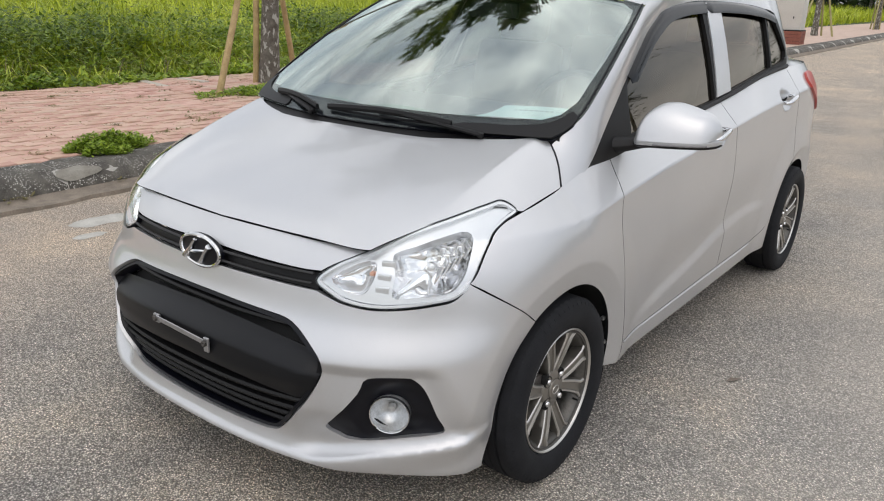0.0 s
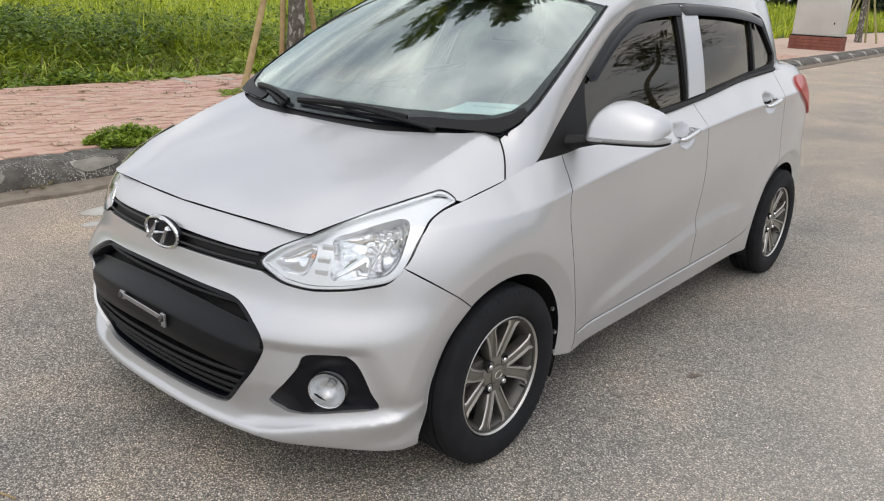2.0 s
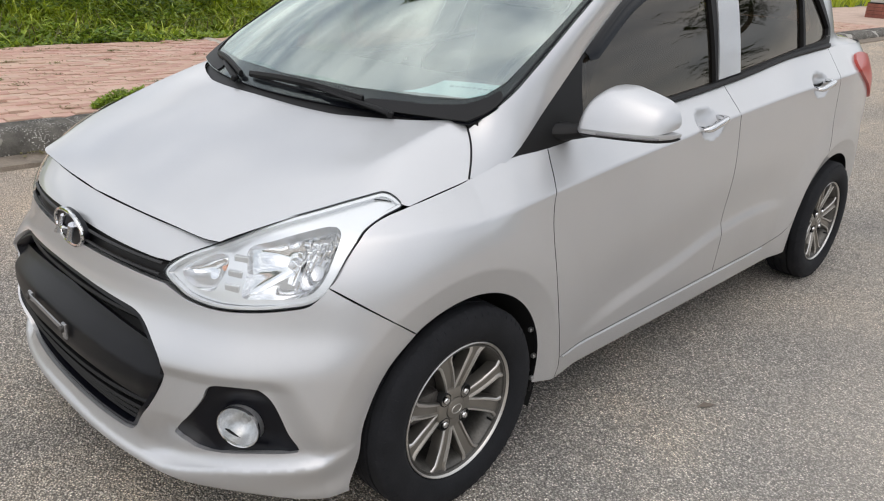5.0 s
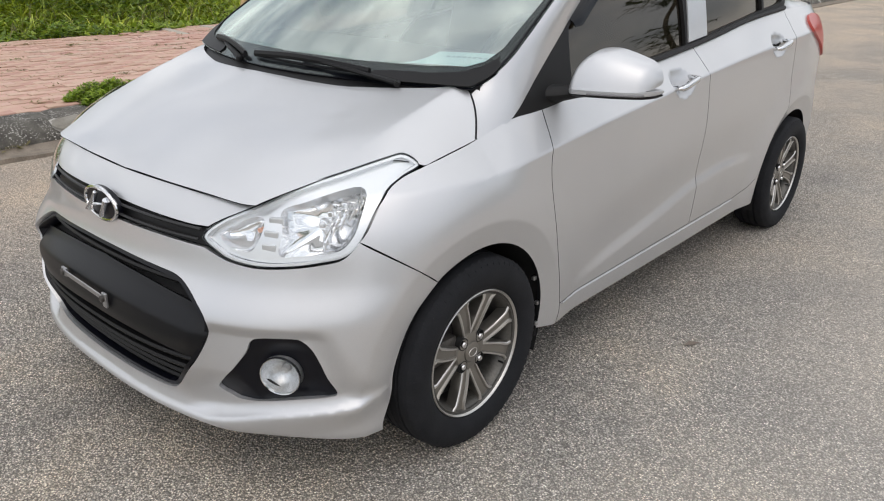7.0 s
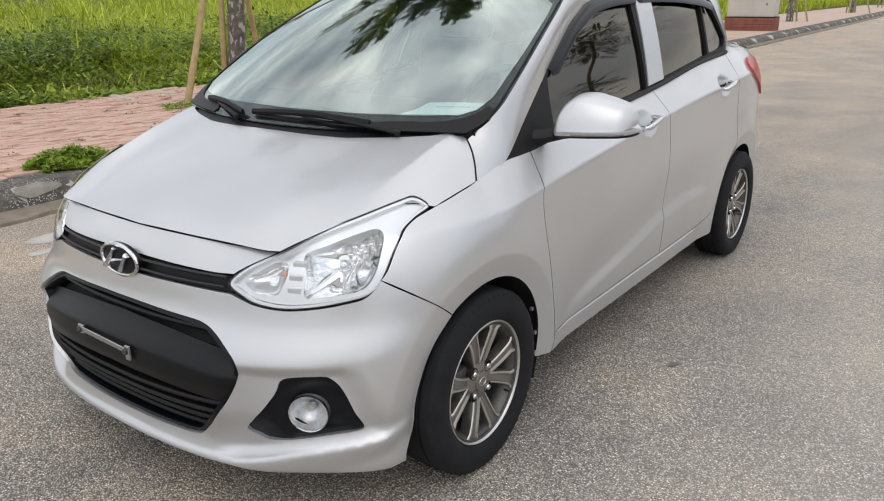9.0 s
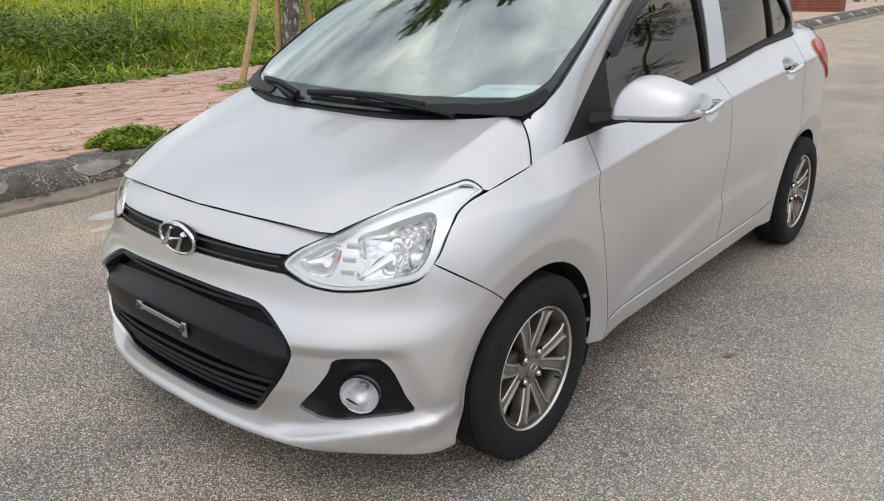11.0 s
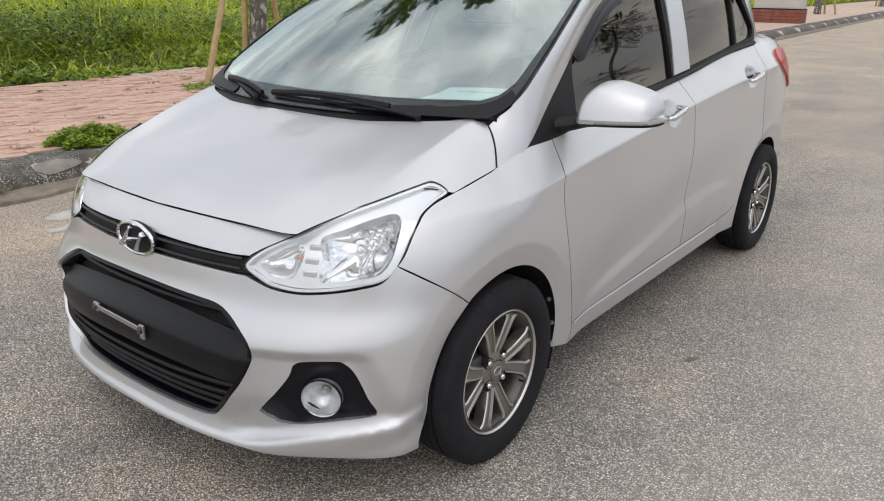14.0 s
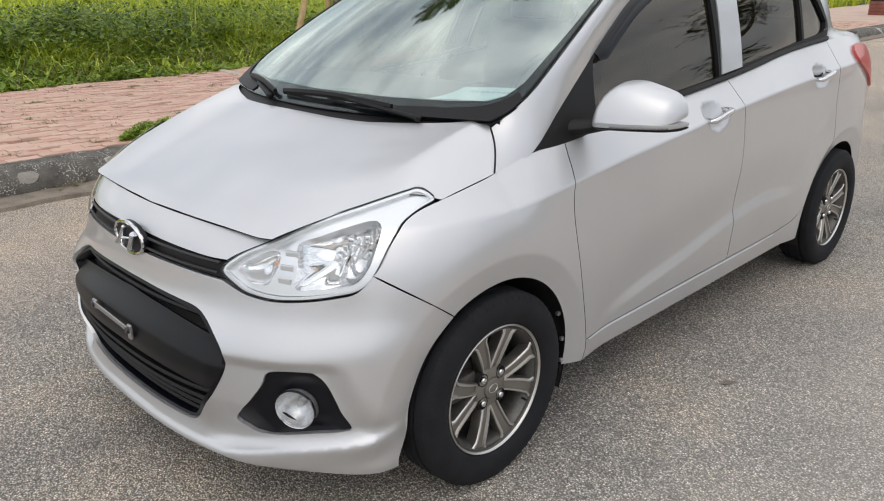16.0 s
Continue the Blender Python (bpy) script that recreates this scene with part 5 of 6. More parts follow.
        p = np.array(screen(x, q))
        n = np.cross(np.array(screen(x + e, q)) - p, np.array(screen(x, q + e)) - p)
        n /= np.linalg.norm(n)
        return p + n * lift
    for pivot, tip, blade in (((0.462, -0.012), (0.085, 0.058), ((0.358, 0.026), (-0.115, 0.034))), ((-0.172, 0.0), (-0.36, 0.048), ((-0.165, 0.022), (-0.47, 0.058)))):
        arm = [at(pivot[0] + (tip[0] - pivot[0]) * k, pivot[1] + (tip[1] - pivot[1]) * k, 0.010 + 0.008 * math.sin(math.pi * k)) for k in np.linspace(0, 1, 12)]
        w = tube("wiper", arm, list(np.linspace(0.011, 0.0065, 12)), BLACK, car, 8, "black windscreen wiper arm and blade", 0.7)
        b = [at(blade[0][0] + (blade[1][0] - blade[0][0]) * k, blade[0][1] + (blade[1][1] - blade[0][1]) * k + 0.012 * math.sin(math.pi * k), 0.012 + 0.008 * math.sin(math.pi * k)) for k in np.linspace(0, 1, 16)]
        bl = tube("wiper_blade", b, 0.0078, BLACK, w, 6, flat=1.4)
        r = [at(blade[0][0] + (blade[1][0] - blade[0][0]) * k, blade[0][1] + (blade[1][1] - blade[0][1]) * k, 0.004) for k in np.linspace(0, 1, 16)]
        rb = tube("wiper_rubber", r, 0.004, RUBBER_AND_SHADE, w, 6)
        o = lathe([(0.0, 0.0), (0.0, 0.007), (-0.004, 0.009), (-0.014, 0.009)], 16)
        bmesh.ops.transform(o, matrix=Matrix.Translation(at(*pivot, 0.018)) @ pose(0, 0, 0, 0, -65, 0), verts=o.verts)
        cp = part("wiper_pivot", o, BLACK, w, "", True)
        on_car(w, bl, rb, cp)


def roof_and_rear():
    rows = []
    for k in np.linspace(0, 1, 26):
        row = []
        for s in np.linspace(-1, 1, 25):
            a = np.array(screen(s * 0.678, 1.0))
            side_line = spline([np.array(screen(0.678, 1.0)), (0.566, 0.98, 1.372), (0.545, 1.3, 1.428), (0.535, 1.7, 1.450), (0.525, 2.1, 1.448), (0.505, 2.5, 1.428), (0.45, 2.80, 1.38)], 0.02) if s == -1 else side_line
            e = np.array(side_line[int(round(k * (len(side_line) - 1)))])
            front_y = a[1] * (1 - k) + k * (2.92 - 0.12 * s * s)
            z = e[2] + (1.405 + 0.095 * math.sin(math.pi * min(k * 0.95 + 0.10, 1)) ** 0.8 - 0.02 * k - e[2]) * (1 - abs(s) ** 2.4)
            if k == 0:
                z = a[2]
            row.append((s * e[0], front_y if abs(s) < 1 else e[1], z))
        rows.append(row)
    on_car(loft("roof", rows, PAINT, car, label="silver roof panel"))
    # tailgate with its window, bumper below

    def gate(x, z):
        x, z = np.broadcast_arrays(np.asarray(x, float), np.asarray(z, float))
        y = pchip([0.2, 0.45, 0.75, 1.0, 1.2, 1.4], [3.0, 3.06, 3.04, 2.98, 2.92, 2.85])(z) - 0.16 * (np.abs(x) / 0.60) ** 3
        return np.stack([x, y, z], -1)
    win = mirrored(spline([(0, 1.34), (0.30, 1.33), (0.36, 1.28), (0.42, 1.12), (0.36, 1.06), (0, 1.05)], 0.04))
    g = sheet("tailgate", gate, mirrored(spline([(0, 1.42), (0.34, 1.40), (0.42, 1.33), (0.50, 1.13), (0.60, 0.95), (0.62, 0.8), (0.60, 0.57), (0.3, 0.56), (0, 0.56)], 0.04)), PAINT, car, [win], 0.05, 0.015, flip=True)
    gl = sheet("rear_screen", gate, win, TINT, g, gap=0.06, depth=0.0, lift=-0.004, flip=True)
    b = sheet("rear_bumper", gate, mirrored(spline([(0, 0.555), (0.4, 0.555), (0.62, 0.60), (0.66, 0.4), (0.64, 0.24), (0.3, 0.22), (0, 0.22)], 0.04)), PAINT, car, gap=0.05, depth=0.03, flip=True)
    on_car(g, gl, b)
    # dark floor, bulkheads and radiator that close the body
    for nm, size, at in (("floor_pan", (1.28, 3.1, 0.05), (0, 1.25, 0.24)), ("bulkhead", (1.20, 0.03, 0.60), (0, 0.35, 0.55)), ("radiator", (0.74, 0.03, 0.36), (0, -0.48, 0.42)), ("rear_bulkhead", (1.3, 0.03, 0.5), (0, 2.75, 0.6)),
                         ("inner_sill", (0.03, 1.7, 0.60), (0.70, 1.20, 0.52)), ("inner_sill", (0.03, 1.7, 0.60), (-0.70, 1.20, 0.52)), ("engine_cover", (0.9, 0.6, 0.2), (0, -0.12, 0.62))):
        on_car(part(nm, block(size, at, 0.01, 1), DARK, car))



def wheel(x, y, turn):
    """A tyre on an alloy wheel with eight spokes in four pairs; its outer side is built towards +x."""
    prof = [(-0.060, 0.166), (-0.03, 0.160), (0.02, 0.158), (0.050, 0.166), (0.060, 0.174), (0.066, 0.182), (0.0685, 0.184), (0.069, 0.187), (0.064, 0.189), (0.055, 0.188)]
    w = part("wheel", lathe(prof, 72), BARREL, car, "grey alloy wheel with eight spokes", True)
    w.matrix_basis = CAR0 @ pose(x, y, HUB_Z, 0, 0, turn)
    # tyre: sidewall, shoulder, three grooves
    side_p = [(0.058, 0.186), (0.070, 0.190), (0.079, 0.202), (0.0835, 0.220), (0.0845, 0.238), (0.081, 0.256), (0.0745, 0.268), (0.066, 0.2755)]
    tread = [(0.062, 0.2775), (0.036, 0.2795), (0.034, 0.272), (0.028, 0.272), (0.026, 0.2800), (0.004, 0.2805), (0.003, 0.273), (-0.003, 0.273), (-0.004, 0.2805)]
    half = side_p + tread
    full = half + [(-px, pr) for px, pr in half[::-1][1:]]
    bm = lathe(full, 96)
    for sx in (1, -1):
        for i in range(64):
            a = 2 * math.pi * i / 64
            quad = []
            for px, pr in ((0.063, 0.2785), (0.0775, 0.2655), (0.0805, 0.258), (0.064, 0.272)):
                for da in (-0.018, 0.018):
                    quad.append(bm.verts.new((sx * px, pr * math.cos(a + da), pr * math.sin(a + da))))
            for q in ((0, 1, 3, 2), (2, 3, 5, 4), (0, 2, 4, 6), (1, 7, 5, 3)):
                bm.faces.new([quad[k] for k in q])
    part("tyre", bm, RUBBER_AND_SHADE, w, "worn black tyre with road dust", True)
    # spokes: bright ridges along both edges of a sunk face
    for pair in range(4):
        for lean in (-1, 1):
            a0 = radians(90 * pair)
            rows = []
            for k in np.linspace(0, 1, 10):
                r = 0.034 + 0.138 * k
                ang = a0 + lean * (radians(13.5) + radians(7.0) * k)
                half_w = 0.0170 + 0.0062 * k ** 1.4 + (0.010 if k > 0.95 else 0.0)
                front_x = 0.050 - 0.010 * (1 - k) ** 2 + 0.012 * k
                c, q0 = math.cos(ang), math.sin(ang)
                row = []
                for q, d in ((-1.0, -0.036), (-1.0, -0.003), (-0.88, 0.0), (-0.66, 0.0), (-0.48, -0.0055), (0.48, -0.0055), (0.66, 0.0), (0.88, 0.0), (1.0, -0.003), (1.0, -0.036)):
                    row.append((front_x + d, r * c - q * half_w * q0, r * q0 + q * half_w * c))
                rows.append(row)
            sp = loft("spoke", rows, ALLOY, w, True, True, smooth=True)
            sp.data.materials.append(ALLOY_EDGE)
            for f in sp.data.polygons:
                if f.index < 90 and f.index % 10 in (1, 2, 6, 7):
                    f.material_index = 1
    part("rim_edge", lathe([(0.0655, 0.1808), (0.0705, 0.1832), (0.0716, 0.1852), (0.0700, 0.1872), (0.064, 0.1880)], 72), ALLOY_EDGE, w, "bright machined rim edge", True)
    part("rim_step", lathe([(0.0560, 0.1725), (0.0640, 0.1735), (0.0650, 0.1750), (0.0620, 0.1790)], 72), BARREL, w, "", True)
    part("hub", lathe([(0.036, 0.060), (0.046, 0.056), (0.050, 0.046), (0.050, 0.032), (0.047, 0.030)], 40), ALLOY, w, "", True)
    cap = part("hub_cap", lathe([(0.047, 0.031), (0.053, 0.029), (0.055, 0.024), (0.0545, 0.0)], 32), ALLOY, w, "grey centre cap with a plain oval", True)
    ring = []
    for t in np.linspace(0, 2 * math.pi, 25):
        ring.append([(0.0555 + 0.0015 * math.sin(q), 0.017 * math.cos(t) * (1 + 0.10 * math.cos(q)), 0.012 * math.sin(t) * (1 + 0.10 * math.cos(q))) for q in np.linspace(0, 2 * math.pi, 6, endpoint=False)])
    loft("cap_oval", ring, ALLOY_EDGE, w, True)
    for i in range(4):
        a = radians(90 * i + 45)
        for nm, prof, mat in (("nut_well", [(0.030, 0.0), (0.034, 0.014), (0.051, 0.0165), (0.050, 0.0185), (0.03, 0.0185)], DARK), ("wheel_nut", [(0.034, 0.010), (0.052, 0.0098), (0.056, 0.007), (0.057, 0.0)], CHROME)):
            o = lathe(prof, 16)
            bmesh.ops.translate(o, vec=(0, 0.050 * math.cos(a), 0.050 * math.sin(a)), verts=o.verts)
            part(nm, o, mat, w, "", True)
    part("brake_disc", lathe([(-0.01, 0.05), (0.004, 0.055), (0.004, 0.115), (-0.006, 0.118)], 48), IRON, w, "", True)
    o = block((0.05, 0.10, 0.07), (0.01, -0.095, 0.03), 0.012, 2)
    part("brake_caliper", o, IRON, w, "", True)
    # dark disc standing in for the shade behind the wheel
    part("wheel_back", lathe([(-0.02, 0.0), (-0.03, 0.165)], 40), DARK, w)
    part("valve", block((0.02, 0.006, 0.006), (0.055, 0.135, -0.09), 0.002, 1), BLACK, w)
    return w


def inside():
    # dashboard: a long moulding that falls away towards the seats
    rows = []
    for x in np.linspace(-0.66, 0.66, 25):
        f = 1 - 0.25 * abs(x) ** 2
        y0 = 0.02 + 0.40 * x * x
        rows.append([(x, y0, 0.90), (x, y0 + 0.02, 0.952), (x, y0 + 0.14, 0.968), (x, 0.55 * f + 0.05, 0.985), (x, 0.66, 0.955), (x, 0.69, 0.85), (x, 0.64, 0.62)])
    d = loft("dashboard", rows, DASH, car, label="dark grey dashboard behind the windscreen")
    on_car(d)
    # seats
    for x, y, wide in ((0.34, 1.28, 0.46), (-0.34, 1.28, 0.46), (0.0, 2.20, 1.1)):
        s = part("seat", block((wide, 0.46, 0.16), (x, y - 0.10, 0.50), 0.05, 3), FABRIC, car, "beige fabric seat", True)
        on_car(s)
        part("backrest", block((wide * 0.96, 0.13, 0.62), (x, y + 0.19, 0.84), 0.05, 3, (-14, 0, 0)), FABRIC, s, "", True)
        for hx in ((x,) if wide < 1 else (-0.33, 0.33)):
            part("headrest", block((0.25, 0.09, 0.17), (hx, y + 0.29, 1.235), 0.035, 3, (-10, 0, 0)), FABRIC, s, "", True)
    ring = []
    for t in np.linspace(0, 2 * math.pi, 33):
        c = np.array((0.18 * math.cos(t), 0.18 * math.sin(t) * 0.42, 0.18 * math.sin(t) * 0.91))
        o = c / np.linalg.norm(c)
        ring.append([np.array((0.34, 0.80, 0.92)) + c + 0.014 * (math.cos(q) * o + math.sin(q) * np.array((0, -0.91, 0.42))) for q in np.linspace(0, 2 * math.pi, 8, endpoint=False)])
    st = loft("steering_wheel", ring, DASH, car, True)
    on_car(st)
    part("steering_hub", block((0.30, 0.04, 0.05), (0.34, 0.79, 0.91), 0.015, 2), DASH, st)
    m = part("inside_mirror", block((0.22, 0.025, 0.06), (0.0, 0.78, 1.30), 0.012, 2), DASH, car, "", True)
    on_car(m)
    cover = [[(x, y, z) for x in np.linspace(-0.50, 0.50, 7)] for y, z in ((0.80, 1.375), (1.3, 1.415), (2.0, 1.42), (2.7, 1.36))]
    on_car(loft("headliner", cover, FABRIC, car))


bumper()
for sgn in (1, -1):
    headlamp(sgn)
    flank_panels(sgn)
bonnet()
cowl_and_screen()
roof_and_rear()
inside()
for x, y, turn in ((0.742, AXLE_F, 0), (-0.742, AXLE_F, 180), (0.750, AXLE_R, 0), (-0.750, AXLE_R, 180)):
    wheel(x, y, turn)

# sheet of paper on the dashboard, with one line of print
paper = empty("paper_sheet", (0.465, 0.30, 0.985), "pale blue printed paper sheet on the dashboard behind the windscreen", "paper")
rows = []
for k in np.linspace(0, 1, 9):
    a, b = np.array((-0.145, -0.085)), np.array((0.135, 0.012))
    p = a + (b - a) * k
    rows.append([(p[0] + 0.02 * q, p[1] + 0.15 * q, 0.004 + 0.004 * math.sin(3 * k) + 0.022 * q * q) for q in np.linspace(0, 1, 6)])
loft("sheet", rows, PAPER, paper)
bm = bmesh.new()
for i in range(11):
    k = 0.22 + 0.058 * i
    p = np.array((-0.145, -0.085)) + (np.array((0.135, 0.012)) - np.array((-0.145, -0.085))) * k
    o = block((0.012 - 0.004 * (i % 3 == 1), 0.008, 0.001), (p[0] + 0.012, p[1] + 0.105, 0.0165 + 0.004 * math.sin(3 * k)), 0, 1, (16, 0, 19))
    me = bpy.data.meshes.new("tmp")
    o.to_mesh(me)
    o.free()
    bm.from_mesh(me)
    bpy.data.meshes.remove(me)
part("print_line", bm, INK, paper, "faded unreadable line of print")

# ---------------------------------------------------------------- plants
def leafy(name, lo, mid, hi, rough=0.55, through_leaf=0.35):
    m = material(name, mid, rough)
    g = node(m, "ShaderNodeNewGeometry")
    c = ramp(m, g.outputs["Random Per Island"], [(0.0, lo), (0.5, mid), (0.85, hi), (1.0, tuple(min(1, q * 1.25) for q in hi))])
    v = place(m)
    c = blend(m, 0.45, c, ramp(m, noise_at(m, v, 0.55, 3), [(0.3, lo), (0.7, hi)]))
    to(m, c, "Base Color")
    m.node_tree.nodes["Principled BSDF"].inputs["Subsurface Weight"].default_value = 0.0
    t = node(m, "ShaderNodeBsdfTranslucent")
    m.node_tree.links.new(c, t.inputs["Color"])
    x = node(m, "ShaderNodeMixShader")
    x.inputs["Fac"].default_value = through_leaf
    o = m.node_tree.nodes["Material Output"]
    m.node_tree.links.new(m.node_tree.nodes["Principled BSDF"].outputs["BSDF"], x.inputs[1])
    m.node_tree.links.new(t.outputs["BSDF"], x.inputs[2])
    m.node_tree.links.new(x.outputs["Shader"], o.inputs["Surface"])
    return m


GRASS = leafy("tall_grass", (0.12, 0.18, 0.010), (0.36, 0.46, 0.028), (0.72, 0.78, 0.07))
TUFT = leafy("grass_tuft", (0.10, 0.17, 0.012), (0.34, 0.46, 0.04), (0.80, 0.86, 0.14), 0.4)
HERB = leafy("broadleaf_weeds", (0.036, 0.085, 0.008), (0.16, 0.29, 0.024), (0.44, 0.56, 0.06))
CROWN = leafy("tree_leaves", (0.022, 0.045, 0.014), (0.04, 0.08, 0.022), (0.07, 0.12, 0.032), 0.5, 0.12)
SPROUT = leafy("fresh_weeds", (0.07, 0.14, 0.012), (0.22, 0.36, 0.03), (0.48, 0.60, 0.08))
# darker greens that paint in the shade within the tall weeds
SHADED_WEEDS = leafy("shaded_weeds", (0.026, 0.062, 0.008), (0.10, 0.19, 0.020), (0.32, 0.43, 0.05))
DRY = leafy("dry_weeds", (0.10, 0.085, 0.035), (0.20, 0.17, 0.07), (0.30, 0.27, 0.12))
BARK = worn("mottled_bark", (0.045, 0.040, 0.033), (0.40, 0.38, 0.34), 13, 0.9, 60, 0.7, 0.01)
old = BARK.node_tree.nodes["Principled BSDF"].inputs["Base Color"].links[0].from_socket
spots = noise_at(BARK, place(BARK, (1, 1, 0.6)), 17, 4, 0.6)
to(BARK, blend(BARK, ramp(BARK, spots, [(0.55, (0, 0, 0)), (0.60, (0.85, 0.85, 0.85))]), blend(BARK, 0.6, old, (0.07, 0.058, 0.042)), (0.46, 0.46, 0.42)), "Base Color")
STAKE = worn("weathered_stake", (0.34, 0.24, 0.11), (0.54, 0.41, 0.21), 9, 0.85, 70, 0.5, 0.006)
BAMBOO = worn("yellowed_bamboo", (0.30, 0.26, 0.10), (0.46, 0.42, 0.20), 6, 0.7, 50, 0.3, 0.004)


def stuff(name, verts, faces, mat, label, category, parent=None):
    me = bpy.data.meshes.new(name)
    v = np.asarray(verts, np.float32)
    f = np.asarray(faces, np.int32)
    me.vertices.add(len(v))
    me.vertices.foreach_set("co", v.ravel())
    me.loops.add(f.size)
    me.loops.foreach_set("vertex_index", f.ravel())
    me.polygons.add(len(f))
    me.polygons.foreach_set("loop_start", np.arange(0, f.size, f.shape[1], dtype=np.int32))
    me.update(calc_edges=True)
    me.validate()
    me.materials.append(mat)
    ob = new(name, me)
    if parent is not None:
        ob.parent = parent
    return tagged(ob, label, category, "", "stuff")


def blades(rng, base, height, width, lean, droop=0.5):
    """Bent blades: each is a strip of three quads, its last one narrow."""
    n = len(base)
    a = rng.uniform(0, 2 * np.pi, n)
    d = np.stack([np.cos(a), np.sin(a), 0 * a], 1)
    s = np.stack([-np.sin(a), np.cos(a), 0 * a], 1)
    h = height[:, None]
    rows = []
    for k, wk in ((0.0, 1.0), (0.4, 0.9), (0.75, 0.6), (1.0, 0.06)):
        out = lean[:, None] * h * (k ** 1.7)
        up = h * (k - droop * lean[:, None] * k ** 3)
        c = base + d * out + np.array((0, 0, 1.0)) * up
        rows += [c - s * width[:, None] * wk / 2, c + s * width[:, None] * wk / 2]
    v = np.stack(rows, 1).reshape(-1, 3)
    q = np.array([(0, 1, 3, 2), (2, 3, 5, 4), (4, 5, 7, 6)])
    f = (np.arange(n)[:, None, None] * 8 + q[None]).reshape(-1, 4)
    return v, f


def leaves(rng, at, size, flatness=0.6):
    """Small folded leaves of two quads at points."""
    n = len(at)
    a = rng.uniform(0, 2 * np.pi, n)
    t = rng.uniform(-0.5, 0.9, n) * (1 - flatness) + rng.uniform(-0.3, 0.5, n)
    d = np.stack([np.cos(a) * np.cos(t), np.sin(a) * np.cos(t), np.sin(t)], 1)
    s = np.stack([-np.sin(a), np.cos(a), 0 * a], 1)
    up = np.cross(d, s)
    z = size[:, None]
    w = 0.28 * z
    p0, p1 = at, at + d * z
    m = at + d * z * 0.45
    v = np.stack([p0, m - s * w - up * w * 0.35, p1, m + s * w - up * w * 0.35], 1).reshape(-1, 3)
    q = np.array([(0, 1, 2, 3)])
    f = (np.arange(n)[:, None, None] * 4 + q[None]).reshape(-1, 4)
    return v, f


def fronds(rng, at, aim, long, pairs=9):
    """Feathery leaves: pairs of narrow leaflets along a drooping rib."""
    n = len(at)
    d = aim / (np.linalg.norm(aim, axis=1, keepdims=True) + 1e-9)
    s = np.cross(d, (0, 0, 1.0))
    s /= np.linalg.norm(s, axis=1, keepdims=True) + 1e-9
    z = long[:, None]
    rows = []
    for i in range(pairs):
        k = (i + 0.6) / pairs
        root = at + d * z * k - np.array((0, 0, 1.0)) * z * 0.30 * k * k
        size = z * 0.18 * (0.55 + 1.3 * k * (1.15 - k))
        for side_ in (-1, 1):
            tip = root + (s * side_ * 0.80 + d * 0.62) * size + rng.normal(0, 0.02, (n, 3)) * z
            mid = (root + tip) / 2
            w = d * size * 0.40
            rows += [root, mid - w, tip, mid + w]
    v = np.stack(rows, 1).reshape(-1, 3)
    m = pairs * 2
    f = np.arange(n * m * 4).reshape(-1, 4)
    return v, f


def bank(x, y):
    """Height of the ground beyond the pavement."""
    d = np.clip(-7.6 - np.asarray(x, float), 0, 60)
    return 0.10 + 0.045 * np.minimum(d, 30) + 0.03 * np.clip(d - 30, 0, 30)


rng = np.random.default_rng(11)
bankrows = [[(x, y, float(bank(np.array(x), y)) - (0.10 if x > -7.7 else 0)) for x in (-7.3, -7.8, -9, -11, -14, -20, -38, -68, -140)] for y in (-30, -8, 0, 8, 20, 40, 120, 260)]
strip("bank", bankrows, SOIL, label="low bank of overgrown soil behind the pavement", category="ground")


def edge(y):
    return -7.46 - 0.03 * y


def scatter(n, y0, y1, d0, d1, power=1.0):
    y = rng.uniform(y0, y1, n)
    d = d0 + (d1 - d0) * rng.random(n) ** power
    x = edge(y) - d + 0.15 * np.sin(y * 2.3) * (d < 0.6)
    return np.stack([x, y, bank(x, y)], 1), d


# tall leafy herbs standing in clumps among the grass, in a shaded green
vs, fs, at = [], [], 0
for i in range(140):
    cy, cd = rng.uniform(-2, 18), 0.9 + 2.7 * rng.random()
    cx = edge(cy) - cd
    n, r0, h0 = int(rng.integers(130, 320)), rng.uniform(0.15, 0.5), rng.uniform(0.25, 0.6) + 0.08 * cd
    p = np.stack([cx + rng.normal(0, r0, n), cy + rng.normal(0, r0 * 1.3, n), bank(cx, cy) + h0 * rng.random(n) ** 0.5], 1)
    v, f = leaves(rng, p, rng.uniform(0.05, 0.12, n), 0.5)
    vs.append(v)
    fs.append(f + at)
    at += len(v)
stuff("tall_weeds", np.concatenate(vs), np.concatenate(fs), SHADED_WEEDS, "clumps of tall leafy weeds painted in shaded green", "weeds")
# ground cover of small leaves, thick at the pavement's edge
base, d = scatter(34000, -2, 17, -0.02, 3.2, 1.2)
lump = np.array([noise1(p[0] * 1.3, p[1] * 1.3) for p in base])
hgt = np.clip(0.07 + 0.16 * np.clip(d, 0, 1.6) + 0.16 * lump, 0.03, 0.55)
base[:, 2] += rng.random(len(base)) ** 0.6 * hgt
v, f = leaves(rng, base, rng.uniform(0.05, 0.15, len(base)))
stuff("weeds", v, f, HERB, "low dark green broadleaf weeds along the pavement", "weeds")
base, d = scatter(52000, -3, 17, 0.05, 3.8, 0.9)
v, f = blades(rng, base, rng.uniform(0.16, 0.52, len(base)) * np.clip(d / 1.5, 0.25, 1), rng.uniform(0.009, 0.022, len(base)), rng.uniform(0.2, 1.1, len(base)))
stuff("short_grass", v, f, GRASS, "short green grass along the pavement", "grass")
